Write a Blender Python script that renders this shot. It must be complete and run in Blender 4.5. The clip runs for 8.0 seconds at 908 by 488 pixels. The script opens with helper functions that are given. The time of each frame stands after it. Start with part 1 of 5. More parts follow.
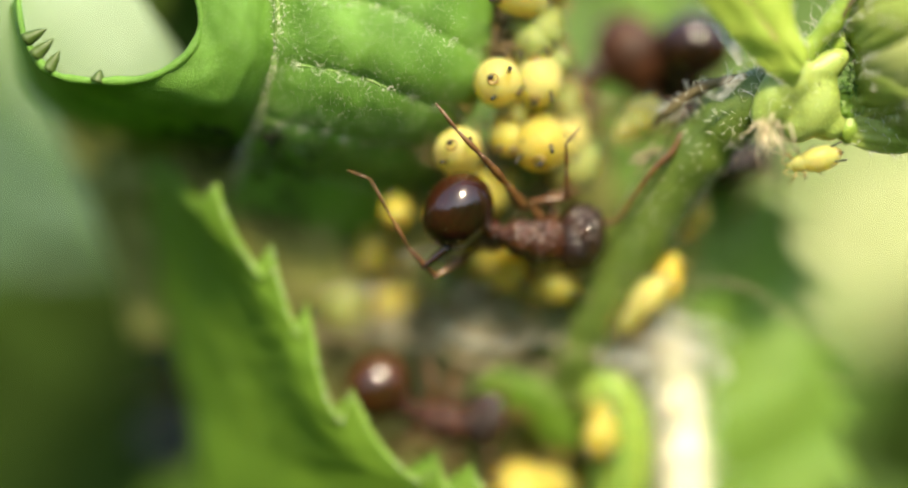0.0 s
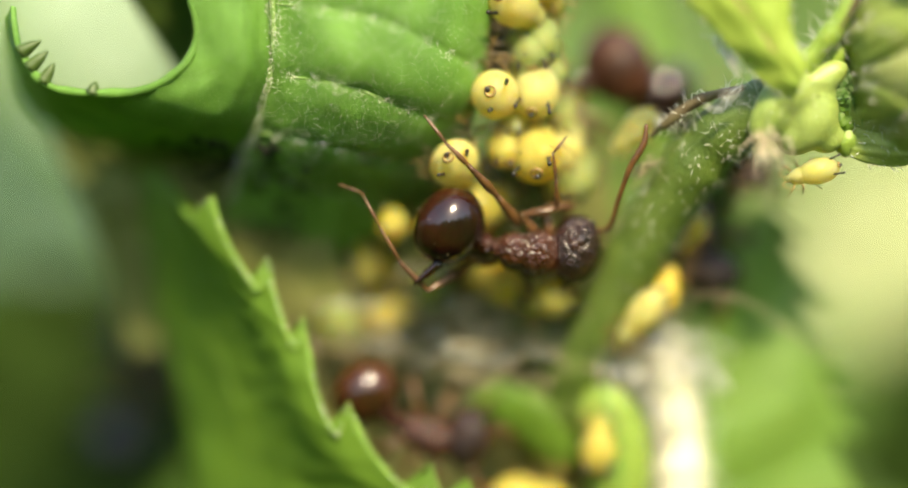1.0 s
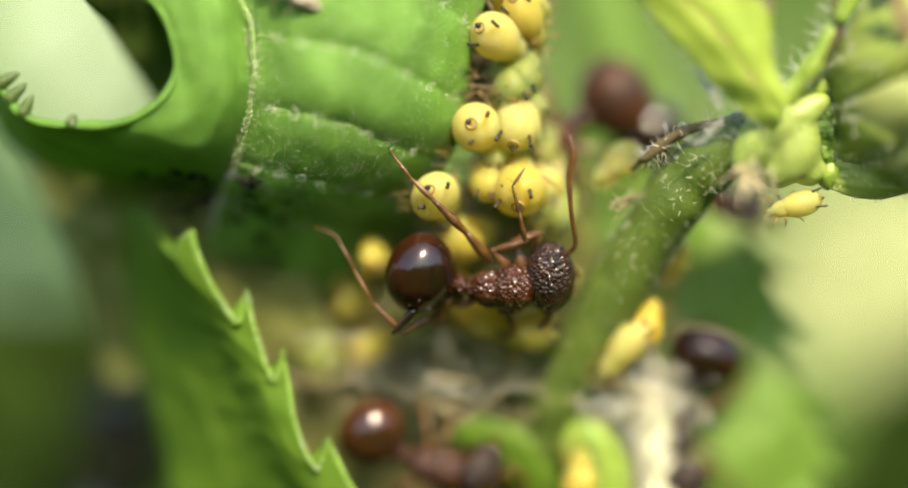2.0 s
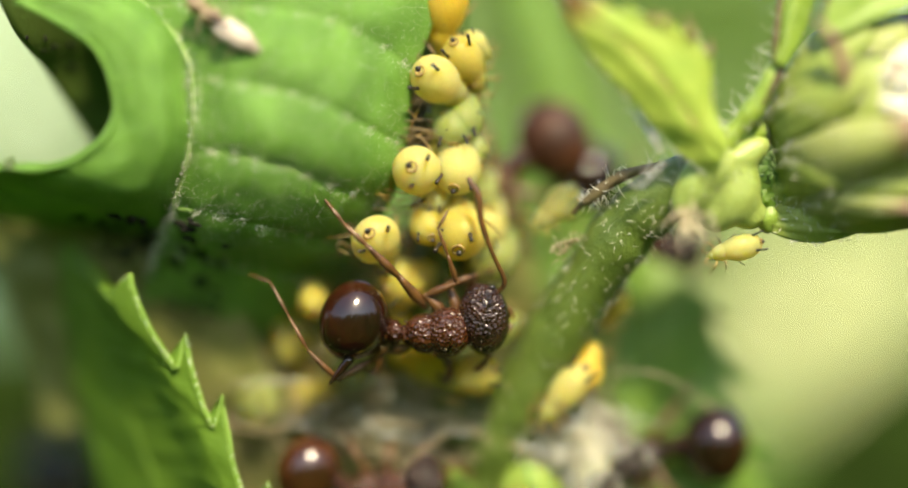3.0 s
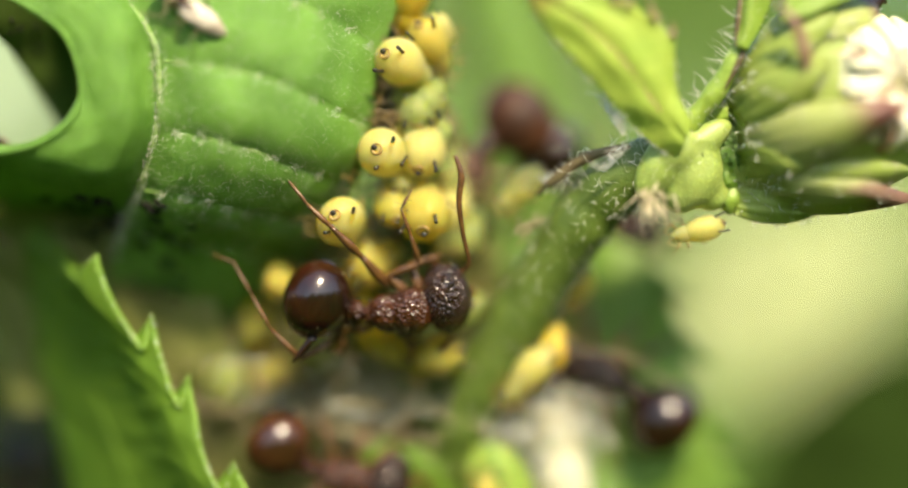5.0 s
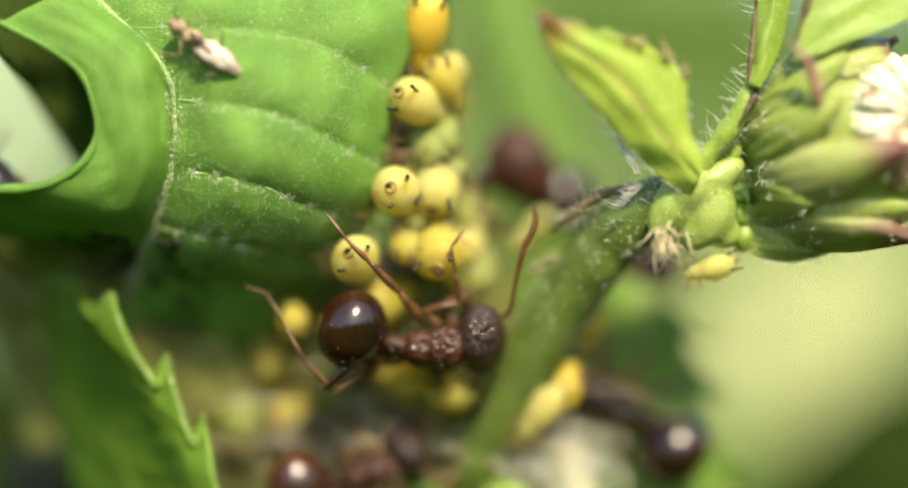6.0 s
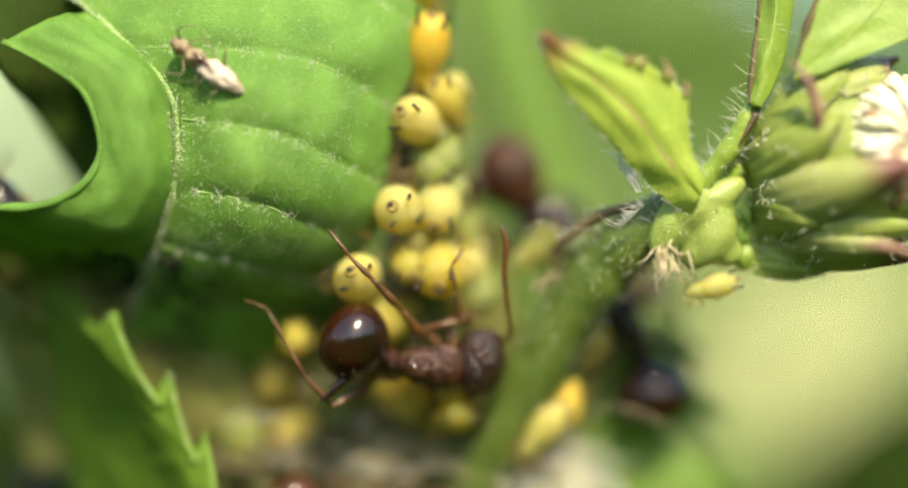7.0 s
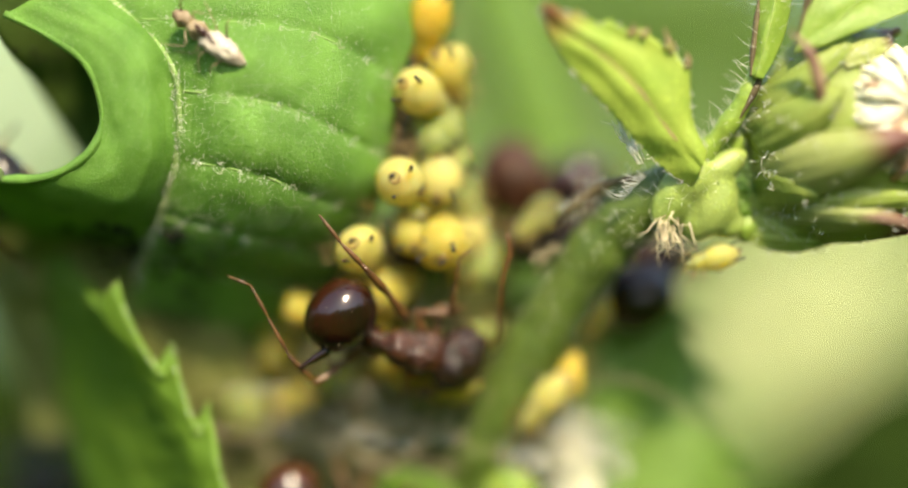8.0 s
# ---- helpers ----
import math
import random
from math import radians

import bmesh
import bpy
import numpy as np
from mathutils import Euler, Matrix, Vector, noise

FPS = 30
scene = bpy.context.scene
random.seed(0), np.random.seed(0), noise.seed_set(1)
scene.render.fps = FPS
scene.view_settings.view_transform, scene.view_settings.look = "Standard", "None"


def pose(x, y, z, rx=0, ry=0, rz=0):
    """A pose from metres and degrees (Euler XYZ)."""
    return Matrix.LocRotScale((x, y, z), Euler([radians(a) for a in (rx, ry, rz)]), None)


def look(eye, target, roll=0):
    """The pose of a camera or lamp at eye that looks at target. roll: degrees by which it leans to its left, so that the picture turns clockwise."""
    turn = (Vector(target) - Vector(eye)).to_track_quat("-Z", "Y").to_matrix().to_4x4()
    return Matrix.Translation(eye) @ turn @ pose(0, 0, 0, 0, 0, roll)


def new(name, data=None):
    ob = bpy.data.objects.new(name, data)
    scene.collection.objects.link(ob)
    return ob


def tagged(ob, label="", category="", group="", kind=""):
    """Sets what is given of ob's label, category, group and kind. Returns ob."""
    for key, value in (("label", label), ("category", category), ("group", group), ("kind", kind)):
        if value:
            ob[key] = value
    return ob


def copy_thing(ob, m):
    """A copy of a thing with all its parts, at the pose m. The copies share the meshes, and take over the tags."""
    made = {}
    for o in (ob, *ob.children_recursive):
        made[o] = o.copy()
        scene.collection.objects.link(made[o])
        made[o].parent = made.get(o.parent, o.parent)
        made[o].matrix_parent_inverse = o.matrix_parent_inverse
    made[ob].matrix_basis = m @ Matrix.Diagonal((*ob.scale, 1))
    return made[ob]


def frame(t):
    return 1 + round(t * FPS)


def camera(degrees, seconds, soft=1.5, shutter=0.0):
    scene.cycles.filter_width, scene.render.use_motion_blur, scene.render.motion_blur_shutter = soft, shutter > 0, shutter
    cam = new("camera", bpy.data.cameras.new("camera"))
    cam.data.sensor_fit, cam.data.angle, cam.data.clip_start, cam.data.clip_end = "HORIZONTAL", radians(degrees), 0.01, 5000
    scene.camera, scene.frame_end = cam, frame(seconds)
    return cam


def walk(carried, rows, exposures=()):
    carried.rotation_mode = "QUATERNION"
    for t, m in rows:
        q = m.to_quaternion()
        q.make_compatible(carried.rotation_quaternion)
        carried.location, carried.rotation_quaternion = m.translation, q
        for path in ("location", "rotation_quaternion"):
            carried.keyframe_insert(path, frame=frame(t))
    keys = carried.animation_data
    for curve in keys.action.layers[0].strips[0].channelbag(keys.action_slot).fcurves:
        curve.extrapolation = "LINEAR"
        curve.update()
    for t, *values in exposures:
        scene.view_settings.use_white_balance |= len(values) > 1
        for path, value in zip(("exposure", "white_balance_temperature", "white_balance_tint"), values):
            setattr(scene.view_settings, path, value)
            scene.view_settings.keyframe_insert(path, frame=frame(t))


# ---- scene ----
# Scale: one unit of the plan below is a millimetre; part() turns it into metres.
MM = 0.001

cam = camera(22, 8.0, soft=2.05)
cam.data.dof.use_dof = True
cam.data.dof.focus_distance = 0.0591
cam.data.dof.aperture_fstop = 8.0

# A hand-held camera a few centimetres from the plant that pans: seconds, turn to the left and up in degrees.
EYE = (0.0, -0.060, 0.0)
# seconds and millimetres in depth, added to shift the plane of focus
FOCUS_SHIFT = ([0, 0.5, 1.0, 1.5, 3.0, 3.5, 4.0, 4.5, 4.7, 5.8, 6.0, 6.5, 7.0, 8.0], [-0.4, -0.3, -0.1, 0.1, 0.4, 0.5, 0.4, -0.1, 0.1, -0.5, -0.25, -0.3, -0.4, -0.5])
PANS = [
    (0, 2.371, -2.284),
    (0.5, 2.415, -2.284),
    (1, 2.305, -1.980),
    (1.5, 2.001, -1.436),
    (1.7, 2.030, -1.340),
    (2.8, 0.620, -0.350),
    (3, 0.391, -0.109),
    (3.5, 0.000, 0.000),
    (4, -0.065, -0.500),
    (4.5, -0.479, -0.631),
    (4.7, -0.500, -0.600),
    (5.8, -0.200, -0.280),
    (6, -0.131, 0.369),
    (6.5, -0.348, 1.065),
    (7, -0.087, 0.827),
    (7.5, -0.043, 0.327),
    (8, -0.043, 0.131),
]
walk(cam, [(t, pose(EYE[0], EYE[1] + MM * float(np.interp(t, *FOCUS_SHIFT)), EYE[2], 90 + up, 0, left)) for t, left, up in PANS], exposures=[(0, 1.64, 7800, 9), (1.5, 1.64, 7800, 9), (3, 1.53, 7800, 9), (4.5, 1.55, 7800, 9), (6, 1.48, 7800, 9), (7, 1.42, 7800, 9), (7.5, 1.42, 7800, 9), (8, 1.48, 7800, 9)])

# ---- light ----
world = bpy.data.worlds.new("world")
scene.world = world
world.use_nodes = True
wn = world.node_tree.nodes
sky = wn.new("ShaderNodeTexSky")
sky.sky_type, sky.sun_disc = "NISHITA", False
sky.sun_elevation, sky.sun_rotation = radians(46), radians(164)
world.node_tree.links.new(sky.outputs[0], wn["Background"].inputs[0])
wn["Background"].inputs[1].default_value = 0.16
sun = new("sun", bpy.data.lights.new("sun", "SUN"))
sun.data.energy, sun.data.angle, sun.data.color = 2.8, radians(5), (1.0, 0.91, 0.73)
sun.matrix_basis = look((0.19, -0.65, 0.72), (0, 0, 0))


# ---- materials ----
def material(name, colour, second=None, rough=0.5, scale=3.0, fine=30.0, bump=0.02, soft=0.0, glow_through=0.0,
             coat=0.0, mix=0.5, metal=0.0, third=None, tint=None, stretch=(1, 1, 1), spec=0.5, grit=0.35, clear=0.0, depth=1.0, pits=0.0):
    """Two colours mixed by coarse and fine noise (features per millimetre), with fine relief in millimetres."""
    m = bpy.data.materials.new(name)
    m.use_nodes = True
    n, link = m.node_tree.nodes, m.node_tree.links.new
    b = n["Principled BSDF"]
    tc = n.new("ShaderNodeTexCoord")
    mp = n.new("ShaderNodeMapping")
    mp.inputs["Scale"].default_value = [s * 1000 for s in stretch]
    link(tc.outputs["Object"], mp.inputs[0])
    big, small = n.new("ShaderNodeTexNoise"), n.new("ShaderNodeTexNoise")
    big.inputs["Scale"].default_value, small.inputs["Scale"].default_value = scale, fine
    big.inputs["Detail"].default_value, small.inputs["Detail"].default_value = 4, 3
    link(mp.outputs[0], big.inputs[0])
    link(mp.outputs[0], small.inputs[0])
    ramp = n.new("ShaderNodeValToRGB")
    ramp.color_ramp.elements[0].position, ramp.color_ramp.elements[1].position = mix - 0.18, mix + 0.18
    second = second or [c * 0.75 for c in colour]
    ramp.color_ramp.elements[0].color, ramp.color_ramp.elements[1].color = (*colour, 1), (*second, 1)
    link(big.outputs[0], ramp.inputs[0])
    last = ramp.outputs[0]
    grain = n.new("ShaderNodeMix")
    grain.data_type, grain.blend_type = "RGBA", "MIX"
    spots = n.new("ShaderNodeValToRGB")
    spots.color_ramp.elements[0].position, spots.color_ramp.elements[1].position = 0.55, 0.75
    spots.color_ramp.elements[0].color, spots.color_ramp.elements[1].color = (0, 0, 0, 1), (0.6, 0.6, 0.6, 1)
    link(small.outputs[0], spots.inputs[0])
    link(spots.outputs[0], grain.inputs["Factor"])
    link(last, grain.inputs["A"])
    grain.inputs["B"].default_value = (*(third or [min(1, c * 1.5) for c in colour]), 1)
    last = grain.outputs["Result"]
    if tint:
        # tint: colour and a ramp along the blade's own length, from its tip
        uv = n.new("ShaderNodeUVMap")
        sep = n.new("ShaderNodeSeparateXYZ")
        link(uv.outputs[0], sep.inputs[0])
        along = n.new("ShaderNodeValToRGB")
        along.color_ramp.elements[0].position, along.color_ramp.elements[1].position = tint[1], tint[2]
        along.color_ramp.elements[0].color, along.color_ramp.elements[1].color = (1, 1, 1, 1), (0, 0, 0, 1)
        link(sep.outputs["Y"], along.inputs[0])
        t = n.new("ShaderNodeMix")
        t.data_type = "RGBA"
        link(along.outputs[0], t.inputs["Factor"])
        link(last, t.inputs["A"])
        t.inputs["B"].default_value = (*tint[0], 1)
        last = t.outputs["Result"]
    link(last, b.inputs["Base Color"])
    b.inputs["Roughness"].default_value = rough
    b.inputs["Metallic"].default_value = metal
    b.inputs["Coat Weight"].default_value = coat
    b.inputs["Coat Roughness"].default_value = 0.14
    b.inputs["Specular IOR Level"].default_value = spec
    if clear:
        b.inputs["Transmission Weight"].default_value = clear
        b.inputs["IOR"].default_value = 1.25
    if soft:
        b.inputs["Subsurface Weight"].default_value = soft
        b.inputs["Subsurface Radius"].default_value = (1.0, 0.7, 0.25)
        b.inputs["Subsurface Scale"].default_value = 0.0006 * depth
    if bump:
        add = n.new("ShaderNodeMath")
        add.operation = "MULTIPLY_ADD"
        add.inputs[1].default_value = grit
        rough_by = small
        if pits:
            rough_by = n.new("ShaderNodeTexVoronoi")
            rough_by.inputs["Scale"].default_value = pits
            link(mp.outputs[0], rough_by.inputs["Vector"])
        link(rough_by.outputs[0], add.inputs[0])
        link(big.outputs[0], add.inputs[2])
        bn = n.new("ShaderNodeBump")
        bn.inputs["Distance"].default_value = bump * MM * 4
        bn.inputs["Strength"].default_value = 0.7
        link(add.outputs[0], bn.inputs["Height"])
        link(bn.outputs[0], b.inputs["Normal"])
    if glow_through:
        tr = n.new("ShaderNodeBsdfTranslucent")
        link(last, tr.inputs[0])
        mx = n.new("ShaderNodeMixShader")
        mx.inputs[0].default_value = glow_through
        link(b.outputs[0], mx.inputs[1])
        link(tr.outputs[0], mx.inputs[2])
        link(mx.outputs[0], n["Material Output"].inputs[0])
    return m


# the pale third colour paints fine glints on the leaf as specks
LEAF = material("leaf_green", (0.092, 0.24, 0.028), (0.155, 0.355, 0.05), 0.44, 0.9, 26, 0.022, glow_through=0.25, third=(0.34, 0.49, 0.20), grit=0.8, spec=0.42)
LEAF_LOW = material("leaf_underside", (0.165, 0.31, 0.033), (0.12, 0.245, 0.026), 0.5, 0.5, 8, 0.02, glow_through=0.42, third=(0.16, 0.30, 0.05))
LEAF_RIM = material("leaf_rim", (0.24, 0.40, 0.08), (0.18, 0.33, 0.05), 0.45, 1.5, 12, 0.01, soft=0.2)
LEAF_OLIVE = material("leaf_olive", (0.20, 0.22, 0.06), (0.15, 0.17, 0.045), 0.6, 0.8, 7, 0.03, glow_through=0.2, third=(0.26, 0.24, 0.11))
LEAF_BACK = material("leaf_far_side", (0.14, 0.27, 0.04), (0.18, 0.31, 0.055), 0.5, 0.35, 5, 0.02, glow_through=0.35)
# darker copy of the leaf green, with shade put into its colour
LEAF_SHADED = material("leaf_shaded", (0.045, 0.085, 0.014), (0.07, 0.115, 0.022), 0.5, 0.5, 6, 0.02, glow_through=0.15)
BRACT = material("bract", (0.43, 0.55, 0.10), (0.35, 0.50, 0.085), 0.45, 1.0, 9, 0.02, glow_through=0.35,
                 tint=((0.42, 0.15, 0.08), 0.03, 0.22))
STEM = material("stem", (0.058, 0.10, 0.013), (0.092, 0.145, 0.023), 0.5, 1.4, 12, 0.025, soft=0.15, third=(0.10, 0.13, 0.03))
STEM_DRY = material("dry_stem", (0.07, 0.045, 0.02), (0.12, 0.10, 0.04), 0.7, 2, 14, 0.03)
STEM_PALE = material("pale_stem", (0.60, 0.60, 0.38), (0.76, 0.72, 0.54), 0.6, 1.2, 9, 0.03, soft=0.3)
VEIN_PALE = material("pale_vein", (0.155, 0.305, 0.06), (0.21, 0.34, 0.09), 0.55, 4, 22, 0.02, third=(0.40, 0.46, 0.24))
VEIN = material("vein", (0.13, 0.28, 0.05), (0.20, 0.34, 0.08), 0.5, 3, 16, 0.01, soft=0.2)
HAIR = material("plant_hair", (0.75, 0.76, 0.64), (0.62, 0.62, 0.48), 0.4, 2, 9, 0, soft=0.2)
HAIR_PALE = material("withered_floret", (0.60, 0.55, 0.38), (0.45, 0.37, 0.22), 0.5, 2, 9, 0)
HAIR_TAN = material("dry_hair", (0.38, 0.33, 0.20), (0.28, 0.23, 0.13), 0.5, 2, 9, 0)
FRASS = material("frass", (0.008, 0.009, 0.007), (0.02, 0.02, 0.014), 0.85, 4, 20, 0.01, spec=0.15)
YELLOW = material("aphid_yellow", (0.66, 0.55, 0.13), (0.60, 0.51, 0.12), 0.3, 2.2, 14, 0.004, soft=1.0, glow_through=0.35, third=(0.74, 0.64, 0.16), spec=0.5, clear=0.25, depth=2.0)
ORANGE = material("aphid_orange", (0.74, 0.52, 0.08), (0.70, 0.52, 0.08), 0.42, 1.2, 14, 0.004, soft=1.0, glow_through=0.35, third=(0.5, 0.36, 0.06))
LIME = material("aphid_lime", (0.46, 0.55, 0.20), (0.50, 0.56, 0.19), 0.38, 1.2, 14, 0.004, soft=1.0, glow_through=0.35, third=(0.6, 0.66, 0.3), clear=0.5)
LEMON = material("aphid_lemon", (0.72, 0.64, 0.23), (0.66, 0.60, 0.21), 0.3, 2.2, 14, 0.004, soft=1.0, glow_through=0.35, third=(0.82, 0.75, 0.30), spec=0.5, clear=0.25, depth=2.0)
APHID_LEG = material("aphid_leg", (0.30, 0.20, 0.05), (0.16, 0.10, 0.03), 0.4, 4, 20, 0)
APHID_DARK = material("aphid_black", (0.015, 0.012, 0.01), (0.03, 0.025, 0.02), 0.35, 4, 20, 0)
ANT_GASTER = material("ant_gaster", (0.006, 0.003, 0.002), (0.030, 0.007, 0.003), 0.13, 0.8, 22, 0.003, coat=0.4, third=(0.012, 0.005, 0.003), spec=0.4)
ANT_RED = material("ant_red", (0.020, 0.007, 0.003), (0.085, 0.026, 0.008), 0.13, 0.55, 22, 0.003, coat=0.5, third=(0.05, 0.018, 0.007), spec=0.5)
ANT_DULL = material("ant_dull", (0.022, 0.009, 0.005), (0.11, 0.036, 0.012), 0.5, 0.5, 22, 0.006, third=(0.05, 0.018, 0.007), spec=0.25)
ANT_BODY = material("ant_body", (0.050, 0.015, 0.005), (0.020, 0.006, 0.002), 0.16, 2.5, 13, 0.016, third=(0.08, 0.024, 0.007), grit=1.4, spec=0.55, pits=10)
ANT_HEAD = material("ant_head", (0.012, 0.007, 0.005), (0.03, 0.010, 0.004), 0.16, 2.5, 13, 0.016, third=(0.02, 0.010, 0.006), grit=1.4, spec=0.5, pits=10)
ANT_LEG = material("ant_leg", (0.12, 0.054, 0.016), (0.055, 0.023, 0.008), 0.3, 2.5, 16, 0.006, third=(0.28, 0.14, 0.05))
ANT_BLACK = material("ant_black", (0.010, 0.010, 0.012), (0.02, 0.018, 0.018), 0.25, 2, 16, 0.006, coat=0.1, spec=0.35)
SKIN = material("shed_skin", (0.76, 0.71, 0.60), (0.42, 0.34, 0.26), 0.35, 2.5, 12, 0.02, glow_through=0.3)
SKIN_TAN = material("shed_skin_tan", (0.42, 0.33, 0.20), (0.22, 0.15, 0.09), 0.4, 3.5, 14, 0.02, glow_through=0.3)
SCALE_CUP = material("flower_cup", (0.31, 0.42, 0.085), (0.39, 0.48, 0.12), 0.45, 1.3, 9, 0.02, glow_through=0.45)
SHEATH = material("sheath", (0.28, 0.36, 0.10), (0.21, 0.30, 0.065), 0.45, 1.2, 9, 0.02, soft=0.3)
FRESH = material("fresh_leaf", (0.25, 0.39, 0.055), (0.18, 0.31, 0.04), 0.5, 1.2, 9, 0.02, glow_through=0.3, third=(0.36, 0.44, 0.12))
BUD = material("bud", (0.23, 0.33, 0.055), (0.17, 0.27, 0.04), 0.45, 1.2, 9, 0.02, soft=0.2)
FLORET = material("floret", (0.74, 0.72, 0.38), (0.80, 0.76, 0.46), 0.5, 1.2, 8, 0.01, soft=0.3, third=(0.6, 0.5, 0.3), tint=((0.90, 0.86, 0.62), 0.3, 0.9))
CREAM = material("packed_florets", (0.62, 0.58, 0.30), (0.52, 0.48, 0.22), 0.55, 3.0, 12, 0.05, soft=0.3, third=(0.84, 0.80, 0.60), stretch=(0.3, 1, 1))
BROWN_TIP = material("withered_tip", (0.34, 0.19, 0.10), (0.46, 0.32, 0.20), 0.6, 3, 14, 0.02)
PURPLE = material("scale_tip", (0.15, 0.065, 0.055), (0.30, 0.20, 0.12), 0.5, 2.0, 9, 0.01)
SCALE = material("flower_scale", (0.42, 0.49, 0.15), (0.48, 0.53, 0.20), 0.45, 0.9, 9, 0.015, glow_through=0.45,
                 tint=((0.25, 0.11, 0.09), 0.22, 0.42))
GROUND = material("ground", (0.05, 0.04, 0.025), (0.04, 0.07, 0.02), 0.9, 0.05, 0.6, 0.5)
# these two pale greens carry the sunlight on far leaves in their colour
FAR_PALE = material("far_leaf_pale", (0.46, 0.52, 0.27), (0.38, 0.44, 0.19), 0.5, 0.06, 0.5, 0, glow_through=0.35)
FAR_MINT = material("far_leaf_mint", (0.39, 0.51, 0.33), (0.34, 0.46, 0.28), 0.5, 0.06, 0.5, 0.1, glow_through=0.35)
FAR_GREEN = material("far_leaf_green", (0.068, 0.145, 0.016), (0.10, 0.19, 0.028), 0.5, 0.06, 0.5, 0.1, glow_through=0.3)
FAR_BLUE = material("far_leaf_blue", (0.045, 0.10, 0.045), (0.065, 0.14, 0.065), 0.5, 0.07, 0.5, 0.1, glow_through=0.2)
# far leaf green made nearly black: background shade put into the colour
FAR_SHADED = material("far_leaf_shaded", (0.020, 0.040, 0.006), (0.028, 0.060, 0.009), 0.9, 0.07, 0.5, 0, glow_through=0.15, spec=0.1)


# ---- building helpers, in millimetres ----
def part(name, bm, mat, parent=None, label="", at=None):
    """Links a bmesh as one mesh, under a thing or part. at: its own origin, in the parent's space."""
    if at is not None:
        bmesh.ops.translate(bm, verts=bm.verts, vec=[-c for c in at])
    bm.transform(Matrix.Scale(MM, 4))
    bmesh.ops.recalc_face_normals(bm, faces=bm.faces)
    me = bpy.data.meshes.new(name)
    bm.to_mesh(me)
    bm.free()
    for p in me.polygons:
        p.use_smooth = True
    me.materials.append(mat)
    ob = new(name, me)
    if parent:
        ob.parent = parent
    if at is not None:
        ob.location = [c * MM for c in at]
    if label:
        tagged(ob, label)
    return ob


def thing(name, m, label, category, group="", kind=""):
    ob = new(name)
    ob.empty_display_size = 0.001
    ob.matrix_basis = m
    return tagged(ob, label, category, group, kind)


def facing(x, y, z, turn=0.0, tilt=0.0, roll=0.0):
    """A pose whose x axis lies in the upright plane, turned up from the right, and whose z axis points out of it to the front."""
    return (Matrix.Translation((x * MM, y * MM, z * MM)) @ Matrix.Rotation(radians(-turn), 4, "Y")
            @ Matrix.Rotation(radians(90), 4, "X") @ Matrix.Rotation(radians(tilt), 4, "Y") @ Matrix.Rotation(radians(roll), 4, "X"))


def spline(points, t):
    """A point on a smooth curve through the points, t from 0 to 1."""
    n = len(points) - 1
    s = min(max(t, 0.0), 1.0) * n
    i = min(int(s), n - 1)
    f = s - i
    p1, p2 = Vector(points[i]), Vector(points[i + 1])
    p0 = Vector(points[i - 1]) if i > 0 else 2 * p1 - p2
    p3 = Vector(points[i + 2]) if i + 2 <= n else 2 * p2 - p1
    return 0.5 * (2 * p1 + (p2 - p0) * f + (2 * p0 - 5 * p1 + 4 * p2 - p3) * f * f + (3 * p1 - p0 - 3 * p2 + p3) * f ** 3)


def tube(bm, points, radii, sides=8, steps=0, wobble=0.0):
    """A tapered limb along a smooth curve."""
    steps = steps or 4 * (len(points) - 1)
    rings, side = [], None
    for k in range(steps + 1):
        t = k / steps
        p = spline(points, t)
        d = (spline(points, min(1, t + 0.02)) - spline(points, max(0, t - 0.02))).normalized()
        if side is None:
            side = d.orthogonal().normalized()
        side = (side - d * side.dot(d)).normalized()
        up = d.cross(side)
        r = float(np.interp(t, np.linspace(0, 1, len(radii)), radii))
        if wobble:
            r *= 1 + wobble * noise.noise(p * 1.7)
        rings.append([bm.verts.new(p + r * (math.cos(a) * side + math.sin(a) * up)) for a in np.linspace(0, 2 * math.pi, sides, endpoint=False)])
    for a, b in zip(rings, rings[1:]):
        for j in range(sides):
            bm.faces.new((a[j], a[(j + 1) % sides], b[(j + 1) % sides], b[j]))
    bm.faces.new(rings[0][::-1])
    bm.faces.new(rings[-1])
    return bm


def egg(bm, centre, radii, m=None, seg=20, taper=0.0, lumps=0.0, freq=3.0):
    """A rounded body along its x axis, thinner towards +x by taper, uneven by lumps."""
    made = bmesh.ops.create_uvsphere(bm, u_segments=seg, v_segments=max(6, seg * 2 // 3), radius=1.0)["verts"]
    turn = m.to_3x3() if m else Matrix.Identity(3)
    for v in made:
        c = v.co
        k = 1 - taper * c.x
        if lumps:
            k *= 1 + lumps * noise.noise(c * freq)
        v.co = turn @ Vector((c.x * radii[0], c.y * radii[1] * k, c.z * radii[2] * k)) + Vector(centre)
    return bm


